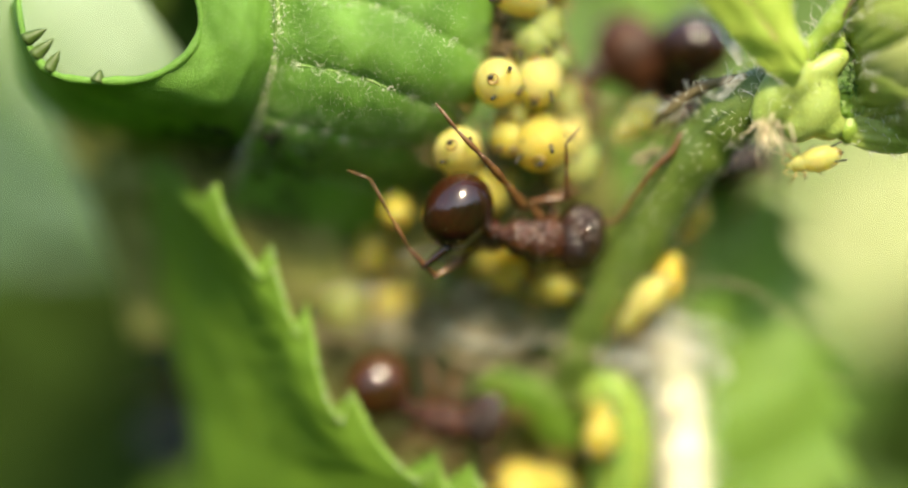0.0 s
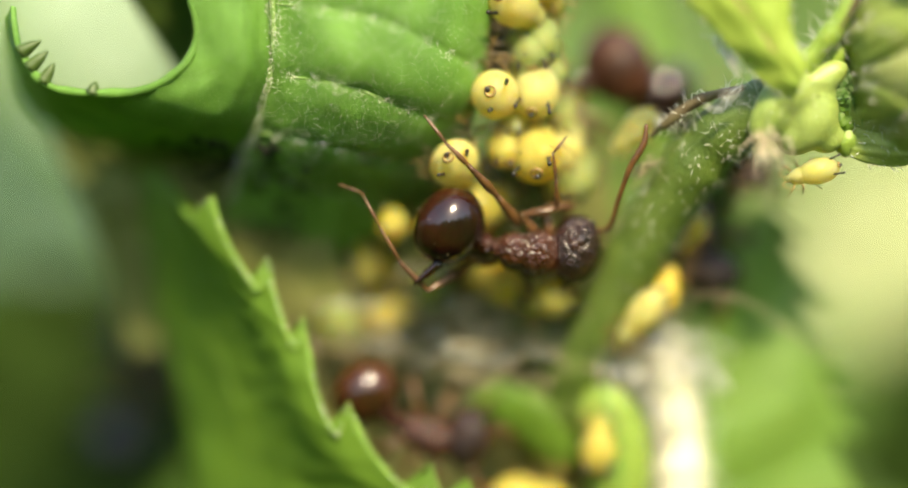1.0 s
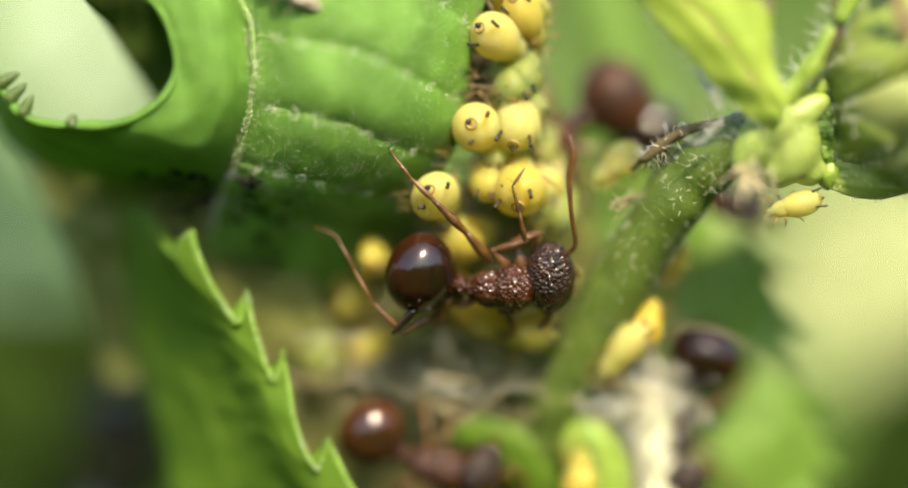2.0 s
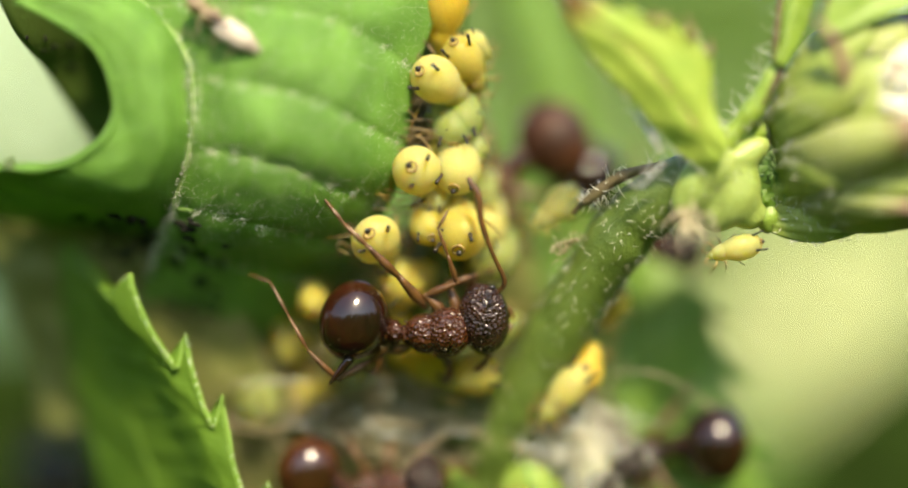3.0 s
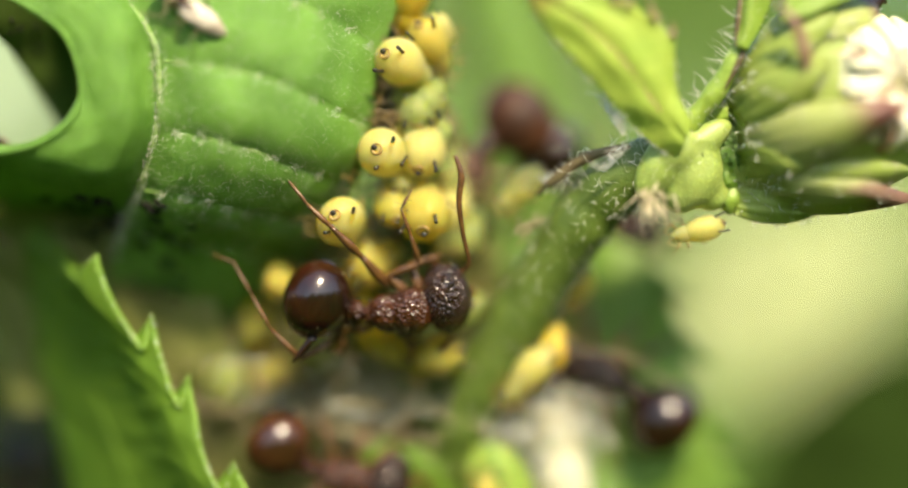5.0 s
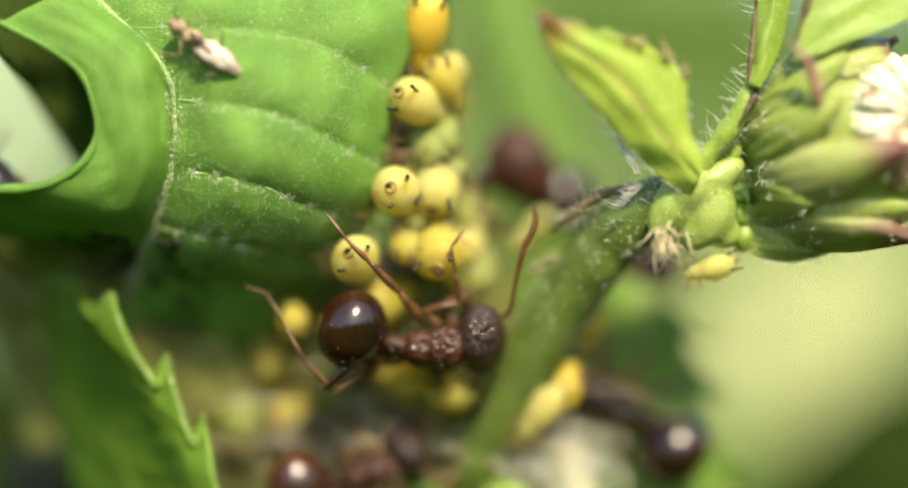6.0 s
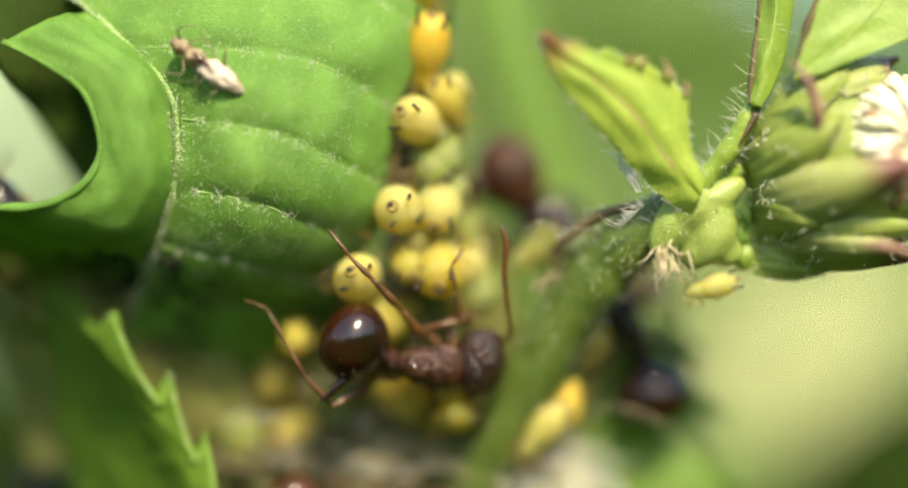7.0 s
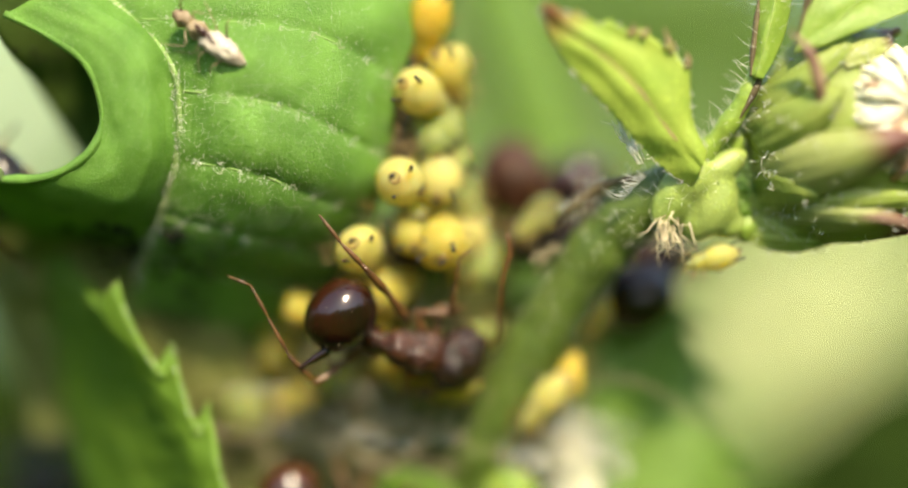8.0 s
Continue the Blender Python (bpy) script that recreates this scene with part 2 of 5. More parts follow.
class Blade:
    """A leaf blade through a small net of control points: rows down its length, columns across."""

    def __init__(self, net, relief=None, shift=None):
        self.net, self.relief, self.shift = net, relief, shift

    def flat(self, u, v):
        n = len(self.net) - 1
        i = min(int(min(max(v, 0.0), 1.0) * n), n - 1)
        near = range(max(0, i - 1), min(n, i + 2) + 1)
        rows = {k: spline(self.net[k], u) for k in near}
        f = min(max(v, 0.0), 1.0) * n - i
        p1, p2 = rows[i], rows[i + 1]
        p0, p3 = rows.get(i - 1, 2 * p1 - p2), rows.get(i + 2, 2 * p2 - p1)
        return 0.5 * (2 * p1 + (p2 - p0) * f + (2 * p0 - 5 * p1 + 4 * p2 - p3) * f * f + (3 * p1 - p0 - 3 * p2 + p3) * f ** 3)

    def at(self, u, v, way=None):
        p = self.flat(u, v)
        if self.relief:
            p = p + (way or self.normal(u, v)) * self.relief(u, v)
        if self.shift:
            p = p + Vector(self.shift(u, v))
        return p

    def normal(self, u, v):
        e = 0.02
        a = self.flat(min(1, u + e), v) - self.flat(max(0, u - e), v)
        b = self.flat(u, min(1, v + e)) - self.flat(u, max(0, v - e))
        n = a.cross(b).normalized()
        return n if n.y < 0 else -n

    def mesh(self, nu, nv, thick=0.12):
        bm = bmesh.new()
        uv = bm.loops.layers.uv.new("UVMap")
        front, back, where = [], [], {}
        for j in range(nv + 1):
            fr, br = [], []
            for i in range(nu + 1):
                u, v = i / nu, j / nv
                n = self.normal(u, v)
                p = self.at(u, v, n)
                for row, q in ((fr, p), (br, p - n * thick)):
                    vert = bm.verts.new(q)
                    where[vert] = (u, v)
                    row.append(vert)
            front.append(fr)
            back.append(br)
        for j in range(nv):
            for i in range(nu):
                bm.faces.new((front[j][i], front[j][i + 1], front[j + 1][i + 1], front[j + 1][i]))
                bm.faces.new((back[j][i], back[j + 1][i], back[j + 1][i + 1], back[j][i + 1]))
        for j in range(nv):
            for i in (0, nu):
                bm.faces.new((front[j][i], front[j + 1][i], back[j + 1][i], back[j][i]))
        for i in range(nu):
            for j in (0, nv):
                bm.faces.new((front[j][i], front[j][i + 1], back[j][i + 1], back[j][i]))
        for f in bm.faces:
            for loop in f.loops:
                loop[uv].uv = where[loop.vert]
        return bm

    def line(self, path, lift=0.02):
        return [self.at(u, v) + self.normal(u, v) * lift for u, v in path]


def leaflet(name, base, tip, width, bulge, mat, parent, label="", curl=0.3, thick=0.08, out=(0, -1, 0)):
    """A small ovate scale or leaflet from base to tip, arched outwards, its edges turned back."""
    base, tip = Vector(base), Vector(tip)
    d, front = tip - base, Vector(out).normalized()
    side = d.cross(front).normalized()
    rows = []
    for k in range(8):
        x = k / 7
        w = width / 2 * max(0.02, math.sin(math.pi * (0.78 * x ** 0.85)) ** 0.9)
        p = tip - d * x + front * bulge * math.sin(math.pi * 0.9 * (1 - x))
        rows.append([p + side * w * c - front * curl * w * c * c for c in (-1, -0.5, 0, 0.5, 1)])
    b = Blade(rows, relief=lambda u, v: 0.02 * math.sin(24 * u) + 0.03 * noise.noise(Vector((5 * u, 6 * v, width))))
    part(name, b.mesh(12, 20, thick), mat, parent, label)
    return b


def hairs(places, rng, length, thick, spread=0.5, bend=0.3, droop=(0, 0, 0)):
    """Many fine curved hairs: places are (root, direction)."""
    bm = bmesh.new()
    for root, way in places:
        root = Vector(root)
        d = (Vector(way) + Vector([rng.gauss(0, spread) for _ in range(3)])).normalized()
        ln = length * rng.uniform(0.5, 1.3)
        side = Vector([rng.gauss(0, bend) for _ in range(3)]) + Vector(droop)
        mid, tip = root + d * ln * 0.5, root + (d + side * 0.8).normalized() * ln
        a = d.orthogonal().normalized()
        b = d.cross(a)
        rings = []
        for p, r in ((root, thick), (mid, thick * 0.8), (tip, thick * 0.25)):
            rings.append([bm.verts.new(p + a * r * x + b * r * y) for x, y in ((1, 0), (-0.5, 0.87), (-0.5, -0.87))])
        for lo, hi in zip(rings, rings[1:]):
            for j in range(3):
                bm.faces.new((lo[j], lo[j - 2], hi[j - 2], hi[j]))
        bm.faces.new(rings[2])
    return bm


# ---- the setting ----
bm = bmesh.new()
bmesh.ops.create_grid(bm, x_segments=40, y_segments=40, size=400000)
for v in bm.verts:
    v.co.z = -420 + 12 * noise.noise(v.co * 0.004)
tagged(part("ground", bm, GROUND), "dark soil and low herbs below the plant", "ground", kind="structure")
# herbage backdrop, carried round unseen behind the camera to shape reflections and skylight
bm = bmesh.new()
rings = []
for k in range(15):
    ring = []
    for a in range(120):
        w = 2 * math.pi * a / 120
        x, y, z = math.sin(w), math.cos(w), -420 + k * 35.0
        r = 270 + 60 * noise.noise(Vector((2.5 * x, 2.5 * y, z * 0.01))) + 14 * noise.noise(Vector((9 * x, 9 * y, z * 0.05)))
        if k == 14:
            z += 50 * noise.noise(Vector((6 * x, 6 * y, 5)))
        ring.append(bm.verts.new((r * x, r * y, z)))
    rings.append(ring)
for lower, upper in zip(rings, rings[1:]):
    for a in range(120):
        bm.faces.new((lower[a], lower[(a + 1) % 120], upper[(a + 1) % 120], upper[a]))
tagged(part("backdrop", bm, FAR_GREEN), "blurred green herbage behind the plant, with an unseen ring added for reflections", "foliage", kind="structure")


def far_leaf(centre, length, width, turn, tilt, mat, label):
    """A large broad leaf hanging well behind the plant, with its midrib."""
    root = thing("background_leaf", facing(*centre, turn, tilt), label, "leaf", "leaves in the background")
    net = []
    for k in range(7):
        s = k / 6
        w = width * math.sin(math.pi * (0.06 + 0.9 * s) ** 0.8) * 0.5
        net.append([(length * (s - 0.5), w * c, 0.10 * length * math.sin(3 * s) + 0.12 * w * c * c) for c in (-1, -0.5, 0, 0.5, 1)])
    blade = Blade(net, relief=lambda u, v: 0.25 * math.sin(26 * v + 8 * abs(u - 0.5)))
    part("blade", blade.mesh(24, 40, 0.3), mat, root)
    bm = tube(bmesh.new(), blade.line([(0.5, k / 6) for k in range(7)], 0.05), [0.4, 0.15], 8)
    part("midrib", bm, mat, root)
    return root


far_leaf((13.5, 29.75, -2.3), 11.5, 7.5, 28, 8, FAR_PALE, "pale yellow-green leaf behind the plant, sunlight put into its colour")
far_leaf((18.42, 35.75, -2.35), 12, 5.0, 75, 8, FAR_PALE, "pale yellow-green leaf behind the plant, sunlight put into its colour")
far_leaf((18.41, 24.75, -3.76), 13, 5.0, 82, 5, FAR_GREEN, "mid-green leaf behind the flower head")
far_leaf((16.14, 20.75, -6.99), 15, 7.0, 40, -5, FAR_SHADED, "leaf low behind the plant, coloured dark green for shade")
far_leaf((8.39, 37.75, 7.3), 22, 11, 165, 10, FAR_GREEN, "mid-green leaf behind the flower head")
far_leaf((-16.03, 25.75, 7.04), 12, 8.0, 100, 12, FAR_MINT, "pale mint-green leaf behind the curled leaf, sunlight put into its colour")
far_leaf((-17.88, 19.75, -2.75), 12, 7.0, 105, 0, FAR_BLUE, "bluish-green leaf behind the toothed leaf")
far_leaf((-16.04, 15.75, -8.25), 19, 10.0, 25, 0, FAR_SHADED, "leaf low behind the plant, coloured dark green for shade")
far_leaf((2.64, 31.75, -13.63), 16, 9.0, 10, 0, FAR_SHADED, "leaf low behind the plant, coloured dark green for shade")

# a slanting blade of grass-like leaf behind the colony
root = thing("slanting_leaf", pose(0, 0, 0), "narrow pale green leaf slanting behind the ants", "leaf")
blade = Blade([[(-0.24, 8.75, 9.9), (0.78, 8.25, 10), (1.81, 8.75, 10.07)], [(0.27, 8.75, 7.18), (1.28, 8.15, 7.28), (2.49, 8.75, 7.18)],
               [(1.13, 8.75, 4.79), (2.13, 8.15, 4.75), (3.26, 8.75, 4.96)], [(1.81, 8.75, 2.06), (2.89, 8.25, 2.22), (4.02, 8.75, 2.4)],
               [(2.49, 8.75, -0.84), (3.49, 8.35, -0.66), (4.7, 8.75, -0.49)]])
part("blade", blade.mesh(12, 30, 0.15), LEAF_BACK, root)
part("midrib", tube(bmesh.new(), blade.line([(0.5, k / 5) for k in range(6)], 0.05), [0.14, 0.1], 6), VEIN, root)


# ---- stems ----
def stem_thing(name, points, radii, mat, label, sides=16, ridges=0, wob=0.12):
    root = thing(name, pose(0, 0, 0), label, "stem")
    part("stalk", tube(bmesh.new(), points, radii, sides, 8 * len(points), wob), mat, root)
    for k in range(ridges):
        a = 2.4 + k * 0.75
        off = Vector((math.cos(a) * 0.5, -0.72, math.sin(a) * 0.3))
        pts = [Vector(p) + off * float(np.interp(i / (len(points) - 1), np.linspace(0, 1, len(radii)), radii)) * 0.98 for i, p in enumerate(points)]
        part("ridge", tube(bmesh.new(), pts, [0.10, 0.12, 0.08], 6, 24, 0.3), STEM, root)
    return root


MAIN = [(6.86, -0.6, 1.78), (5.42, -0.3, 1.42), (4.12, 0.2, 0.39), (2.74, 1, -1.65), (1.62, 1.75, -3.66), (0.79, 2.45, -5.56), (0.25, 3.25, -7.51)]
flower_stem = stem_thing("main_stem", MAIN, [0.62, 0.72, 0.78, 0.84, 0.86, 0.9, 0.9], STEM,
                         "thick ribbed green stem that carries the flower head", 20, 4)
REAR = [(-0.37, 2.05, 10.48), (-0.75, 1.95, 5.85), (-0.83, 1.95, 3.09), (-0.76, 2.15, 0.32), (-0.99, 2.35, -2.15), (-0.22, 2.85, -4.35), (0.88, 3.25, -5.94)]
colony_stem = stem_thing("colony_stem", REAR, [0.6, 0.62, 0.65, 0.75, 0.9, 0.9], STEM, "olive green stem crowded with yellow aphids", 16, 0)
WOOL = [(0.72, 2.95, -5.29), (2.27, 2.65, -5.03), (3.12, 2.65, -5.89), (3.44, 2.75, -7.45), (3.61, 2.95, -9.97), (3.7, 3.25, -13)]
woolly_stem = stem_thing("woolly_stem", WOOL, [0.6, 0.7, 0.75, 0.75, 0.75], STEM_PALE, "cream woolly stem covered with white hairs", 16, 0)
DRY = [(2.63, 0.10, 0.66), (2.96, -0.10, 1.02), (2.98, -0.2, 0.98), (3.85, -0.5, 1.61), (4.95, -0.6, 1.9)]
dry_stalk = stem_thing("dry_stalk", DRY, [0.06, 0.13, 0.15, 0.13, 0.1], STEM_DRY, "thin withered brown leaf stalk lying on the stem", 8, 0, 0.4)

rng = random.Random(4)


def round_stem(points, radius, count, rng, lo=0.0, hi=1.0):
    out = []
    for _ in range(count):
        t = rng.uniform(lo, hi)
        p = spline(points, t)
        d = (spline(points, min(1, t + 0.02)) - spline(points, max(0, t - 0.02))).normalized()
        a = d.orthogonal().normalized()
        w = rng.uniform(0, 6.283)
        n = math.cos(w) * a + math.sin(w) * d.cross(a)
        out.append((p + n * radius, n))
    return out


tagged(part("wool", hairs(round_stem(WOOL, 0.7, 700, rng), rng, 0.9, 0.018, 0.8, 0.8), HAIR, woolly_stem, "white woolly hairs"), kind="stuff")
clump = []
for _ in range(520):
    p = Vector((2.49, 2.35, -5.47)) + Vector((rng.gauss(0, 0.75), rng.gauss(0, 0.4), rng.gauss(0, 0.45)))
    clump.append((p, (rng.gauss(0, 1), -0.4, rng.gauss(0.2, 1))))
tagged(part("wool", hairs(clump, rng, 0.9, 0.03, 0.5, 1.0), HAIR, woolly_stem, "loose white wool"), kind="stuff")
tagged(part("wool", hairs(round_stem(REAR, 0.85, 260, rng, 0.6, 1.0), rng, 1.3, 0.02, 0.9, 0.9), HAIR_TAN, colony_stem, "matted pale hairs"), kind="stuff")
tagged(part("down", hairs(round_stem(MAIN, 0.8, 900, rng), rng, 0.22, 0.007, 0.7, 0.6), HAIR, flower_stem, "short pale hairs"), kind="stuff")
scar = [(Vector((2.38, 0.00, -0.21)) + Vector((a, 0, 0.75 * a)) + Vector((rng.gauss(0, 0.08), rng.gauss(0, 0.05), rng.gauss(0, 0.08))), (0.5, -0.3, 0.5)) for a in np.linspace(-0.25, 0.3, 60)]
tagged(part("scar", hairs(scar, rng, 0.22, 0.022, 0.7, 0.5), HAIR_TAN, flower_stem, "pale fibrous scar"), kind="stuff")
tagged(part("fringe", hairs(round_stem(DRY, 0.12, 60, rng, 0.4, 1), rng, 0.35, 0.012, 0.5, 0.5), HAIR, dry_stalk, "pale hair fringe"), kind="stuff")


# ---- leaves ----
def quilt(u, v):
    """Raised panels between side veins that run out and down from the midrib."""
    s = v * 7.3 - 0.72 - 0.1 * u - 0.48 * u * u
    f = s - math.floor(s)
    return 0.17 * (math.sin(math.pi * f) ** 0.45) * min(1, 3.5 * u + 0.05) * min(1, 5 * (1 - u) + 0.3)


curled_leaf = thing("curled_leaf", pose(0, 0, 0), "bright green puckered leaf with a rolled margin", "leaf")
net = [
    [(-11.4, 0.5, 8.5), (-7.4, 0.4, 9.4), (-3.95, 0.4, 9.67), (-2.32, 0.8, 9.59), (-0.37, 1.55, 8.71)],
    [(-9.15, -0.75, 6.75), (-6.5, -1.0, 6.95), (-3.86, -0.99, 7.04), (-2.12, -0.61, 6.94), (-0.69, 0.3, 6.5)],
    [(-7.1, -1.21, 4.6), (-5.56, -1.65, 4.5), (-4.11, -1.65, 4.5), (-2.69, -1.1, 4.25), (-1.43, 0, 4.03)],
    [(-7.05, -0.99, 2.36), (-5.72, -1.49, 2.31), (-4.41, -1.49, 2.19), (-3.06, -0.94, 1.92), (-1.74, 0.4, 1.81)],
    [(-7.66, 0.1, 0.61), (-6.27, -0.35, 0.53), (-5.1, -0.25, 0.39), (-3.8, 0.3, 0.31), (-2.46, 1.3, 0.32)],
    [(-8.44, 1.7, -0.75), (-6.93, 1.6, -0.82), (-5.87, 1.7, -0.9), (-4.66, 1.8, -0.83), (-3.26, 2.05, -0.68)],
    [(-9.05, 3.05, -2.8), (-7.57, 3.05, -2.95), (-6.48, 3.15, -2.96), (-5.39, 3.25, -2.49), (-4.15, 3.35, -1.71)],
]
blade = Blade(net, relief=lambda u, v: quilt(u, v) + 0.07 * noise.noise(Vector((9 * u, 14 * v, 1))))
part("blade", blade.mesh(70, 150, 0.12), LEAF, curled_leaf)
for k in range(6):
    path = [(u, min(1.0, (k + 0.74 + 0.1 * u + 0.48 * u * u) / 7.3)) for u in np.linspace(0, 0.93, 9)]
    part("side_vein", tube(bmesh.new(), blade.line(path, -0.03), [0.035, 0.03, 0.01], 6, 30, 0.6), VEIN_PALE, curled_leaf)
    specks = [(blade.at(min(1, u + rng.gauss(0, 0.02)), min(1, v + rng.gauss(0, 0.006))), blade.normal(u, v)) for u, v in path[1:] for _ in range(22)]
    tagged(part("vein_hairs", hairs(specks, rng, 0.11, 0.008, 0.9, 0.5), HAIR, curled_leaf, "fine white hairs"), kind="stuff")
curl_blade = blade
rib = blade.line([(0.0, 0.86 * k / 8) for k in range(9)], -0.02)
part("midrib", tube(bmesh.new(), rib, [0.085, 0.085, 0.07, 0.05], 10, 90, 0.6), VEIN_PALE, curled_leaf, "pale hairy midrib")
ribs = [(spline(rib, rng.random()) + Vector((rng.gauss(0, 0.1), -0.1, 0)), (rng.gauss(0, 0.6), -1, rng.gauss(0, 0.6))) for _ in range(700)]
tagged(part("rib_hairs", hairs(ribs, rng, 0.11, 0.009, 1.3, 0.5), HAIR, curled_leaf, "white hairs along the midrib"), kind="stuff")
# short leaf hairs, their number and whiteness also imitating glints
places = []
for _ in range(5200):
    u, v = rng.random(), rng.uniform(0, 0.8)
    places.append((blade.at(u, v), blade.normal(u, v)))
tagged(part("leaf_hairs", hairs(places, rng, 0.06, 0.0046, 1.2, 0.3), HAIR, curled_leaf, "fine white hairs"), kind="stuff")
roll = Blade([
    [(-9.3, -0.8, 6.8), (-10.2, -1.5, 6.5), (-11.3, -1.6, 5.95)], [(-7.35, -1.1, 5.2), (-8.1, -1.9, 5.25), (-9.43, -1.7, 4.87)],
    [(-7.03, -1.15, 3.52), (-7.66, -1.9, 3.62), (-8.85, -1.7, 3.6)], [(-7.13, -0.8, 1.92), (-7.88, -1.6, 2.11), (-9.05, -1.7, 2.56)],
    [(-7.88, 0.9, 0.32), (-8.7, -0.9, 0.97), (-9.96, -1.7, 1.89)], [(-9.91, 2.05, 0.32), (-10.45, 0.3, 0.76), (-11.04, -1.7, 1.71)],
    [(-12.6, 2.45, 0.56), (-12.56, 0.6, 1.07), (-12.52, -1.7, 1.86)], [(-14.08, 2.25, 1.71), (-13.78, 0.4, 2.04), (-13.3, -1.7, 2.73)],
    [(-14.33, 1.75, 3.54), (-13.97, 0, 3.59), (-13.62, -1.2, 3.95)]], relief=lambda u, v: 0.07 * math.sin(17 * v + 5 * u) * math.sin(3 * u) + 0.06 * noise.noise(Vector((6 * u, 16 * v, 4))))
part("rolled_margin", roll.mesh(24, 90, 0.14), LEAF, curled_leaf, "rolled leaf margin")
rim = roll.line([(1.0, k / 16) for k in range(17)], -0.05)
part("rim", tube(bmesh.new(), rim, [0.09, 0.10, 0.09, 0.10, 0.11, 0.10, 0.06], 12, 120, 0.7), LEAF, curled_leaf, "thick pale leaf edge")
for v, d in ((0.775, (0.3, 0, 0.5)), (0.83, (0.5, 0, 0.45)), (0.88, (0.55, 0, 0.3)), (0.66, (0.1, 0, 0.3))):
    p = spline(rim, v)
    part("leaf_tooth", tube(bmesh.new(), [p, Vector(p) + Vector(d) * 0.6, Vector(p) + Vector(d)], [0.2, 0.12, 0.01], 8), LEAF_SHADED, curled_leaf, "dark leaf tooth")
bm = bmesh.new()
for _ in range(64):
    which, u, v = (blade, rng.random() * 0.36, rng.uniform(0.67, 0.94)) if rng.random() < 0.7 else (roll, rng.random() * 0.4, rng.uniform(0.48, 0.64))
    egg(bm, which.at(u, v) + which.normal(u, v) * 0.03, (rng.uniform(0.08, 0.27), 0.05, rng.uniform(0.04, 0.075)), Matrix.Rotation(rng.uniform(-0.2, 1.0), 3, "Y"), 8, 0, 0.5)
tagged(part("frass", bm, FRASS, curled_leaf, "black specks"), kind="stuff")
# lobe tilted out of the sun; its dark colour paints in the rest of the shade
inner = Blade([[(-12.46, -2.5, 8.14), (-10.52, -1.4, 8.44), (-8.33, -0.4, 8.44)], [(-11.51, -0.8, 5.37), (-10.39, 0.4, 5.56), (-8.48, 1.75, 5.83)],
               [(-10.92, 1, 4.25), (-10.01, 1.75, 4.3), (-8.59, 2.55, 4.36)], [(-10.14, 2.35, 2.71), (-9.69, 2.65, 2.66), (-8.67, 3.15, 2.68)],
               [(-9.67, 3, 1.73), (-9.38, 3.15, 1.71), (-8.7, 3.35, 1.67)]])
part("inner_lobe", inner.mesh(14, 36, 0.1), LEAF_SHADED, curled_leaf, "inner side of the leaf, shade put into its colour")
bm = bmesh.new()
for _ in range(26):
    v = rng.random()
    p = inner.at(rng.uniform(0.0, 0.5), v)
    egg(bm, p + Vector((0, -0.05, 0)), (rng.uniform(0.05, 0.13), 0.05, 0.05), Matrix.Rotation(rng.uniform(0, 3), 3, "Y"), 8)
tagged(part("frass", bm, FRASS, curled_leaf, "black specks"), kind="stuff")

# dried sheath along the leaf's edge
sheath = thing("dry_sheath", pose(0, 0, 0), "brown dried sheath between the leaf and the aphids", "plant litter")
part("husk", tube(bmesh.new(), [(-1.83, 0.5, 2.94), (-1.79, 0.3, 3.38), (-1.61, 0.3, 3.83), (-1.41, 0.6, 4.07)], [0.05, 0.12, 0.12, 0.04], 8, 16, 0.4), SKIN, sheath, "pale husk")
part("core", egg(bmesh.new(), (-1.4, 1.3, 2.98), (0.42, 0.3, 0.95), None, 18, 0, 0.4), STEM_DRY, sheath)
for k in range(60):
    a = spline([(-1.24, 0.3, 4.65), (-1.58, 0.35, 3.3), (-1.72, 0.4, 2.1), (-2.3, 0.5, 0.76), (-2.9, 0.7, -0.43)], rng.random()) + Vector((rng.gauss(0.1, 0.2), 0, rng.gauss(0, 0.2)))
    part("splinter", tube(bmesh.new(), [a, a + Vector((rng.gauss(0, 0.3), -0.3, rng.gauss(0, 0.2))), a + Vector((rng.gauss(-0.2, 0.5), -0.5, rng.gauss(0, 0.3)))], [0.028, 0.022, 0.010], 5, 8), (STEM_DRY, APHID_LEG, SKIN_TAN)[k % 3], sheath)

# shaded lower leaf behind, on which the colony spreads
lower_leaf = thing("lower_leaf", pose(0, 0, 0), "shaded olive leaf behind the colony, littered with black specks", "leaf")
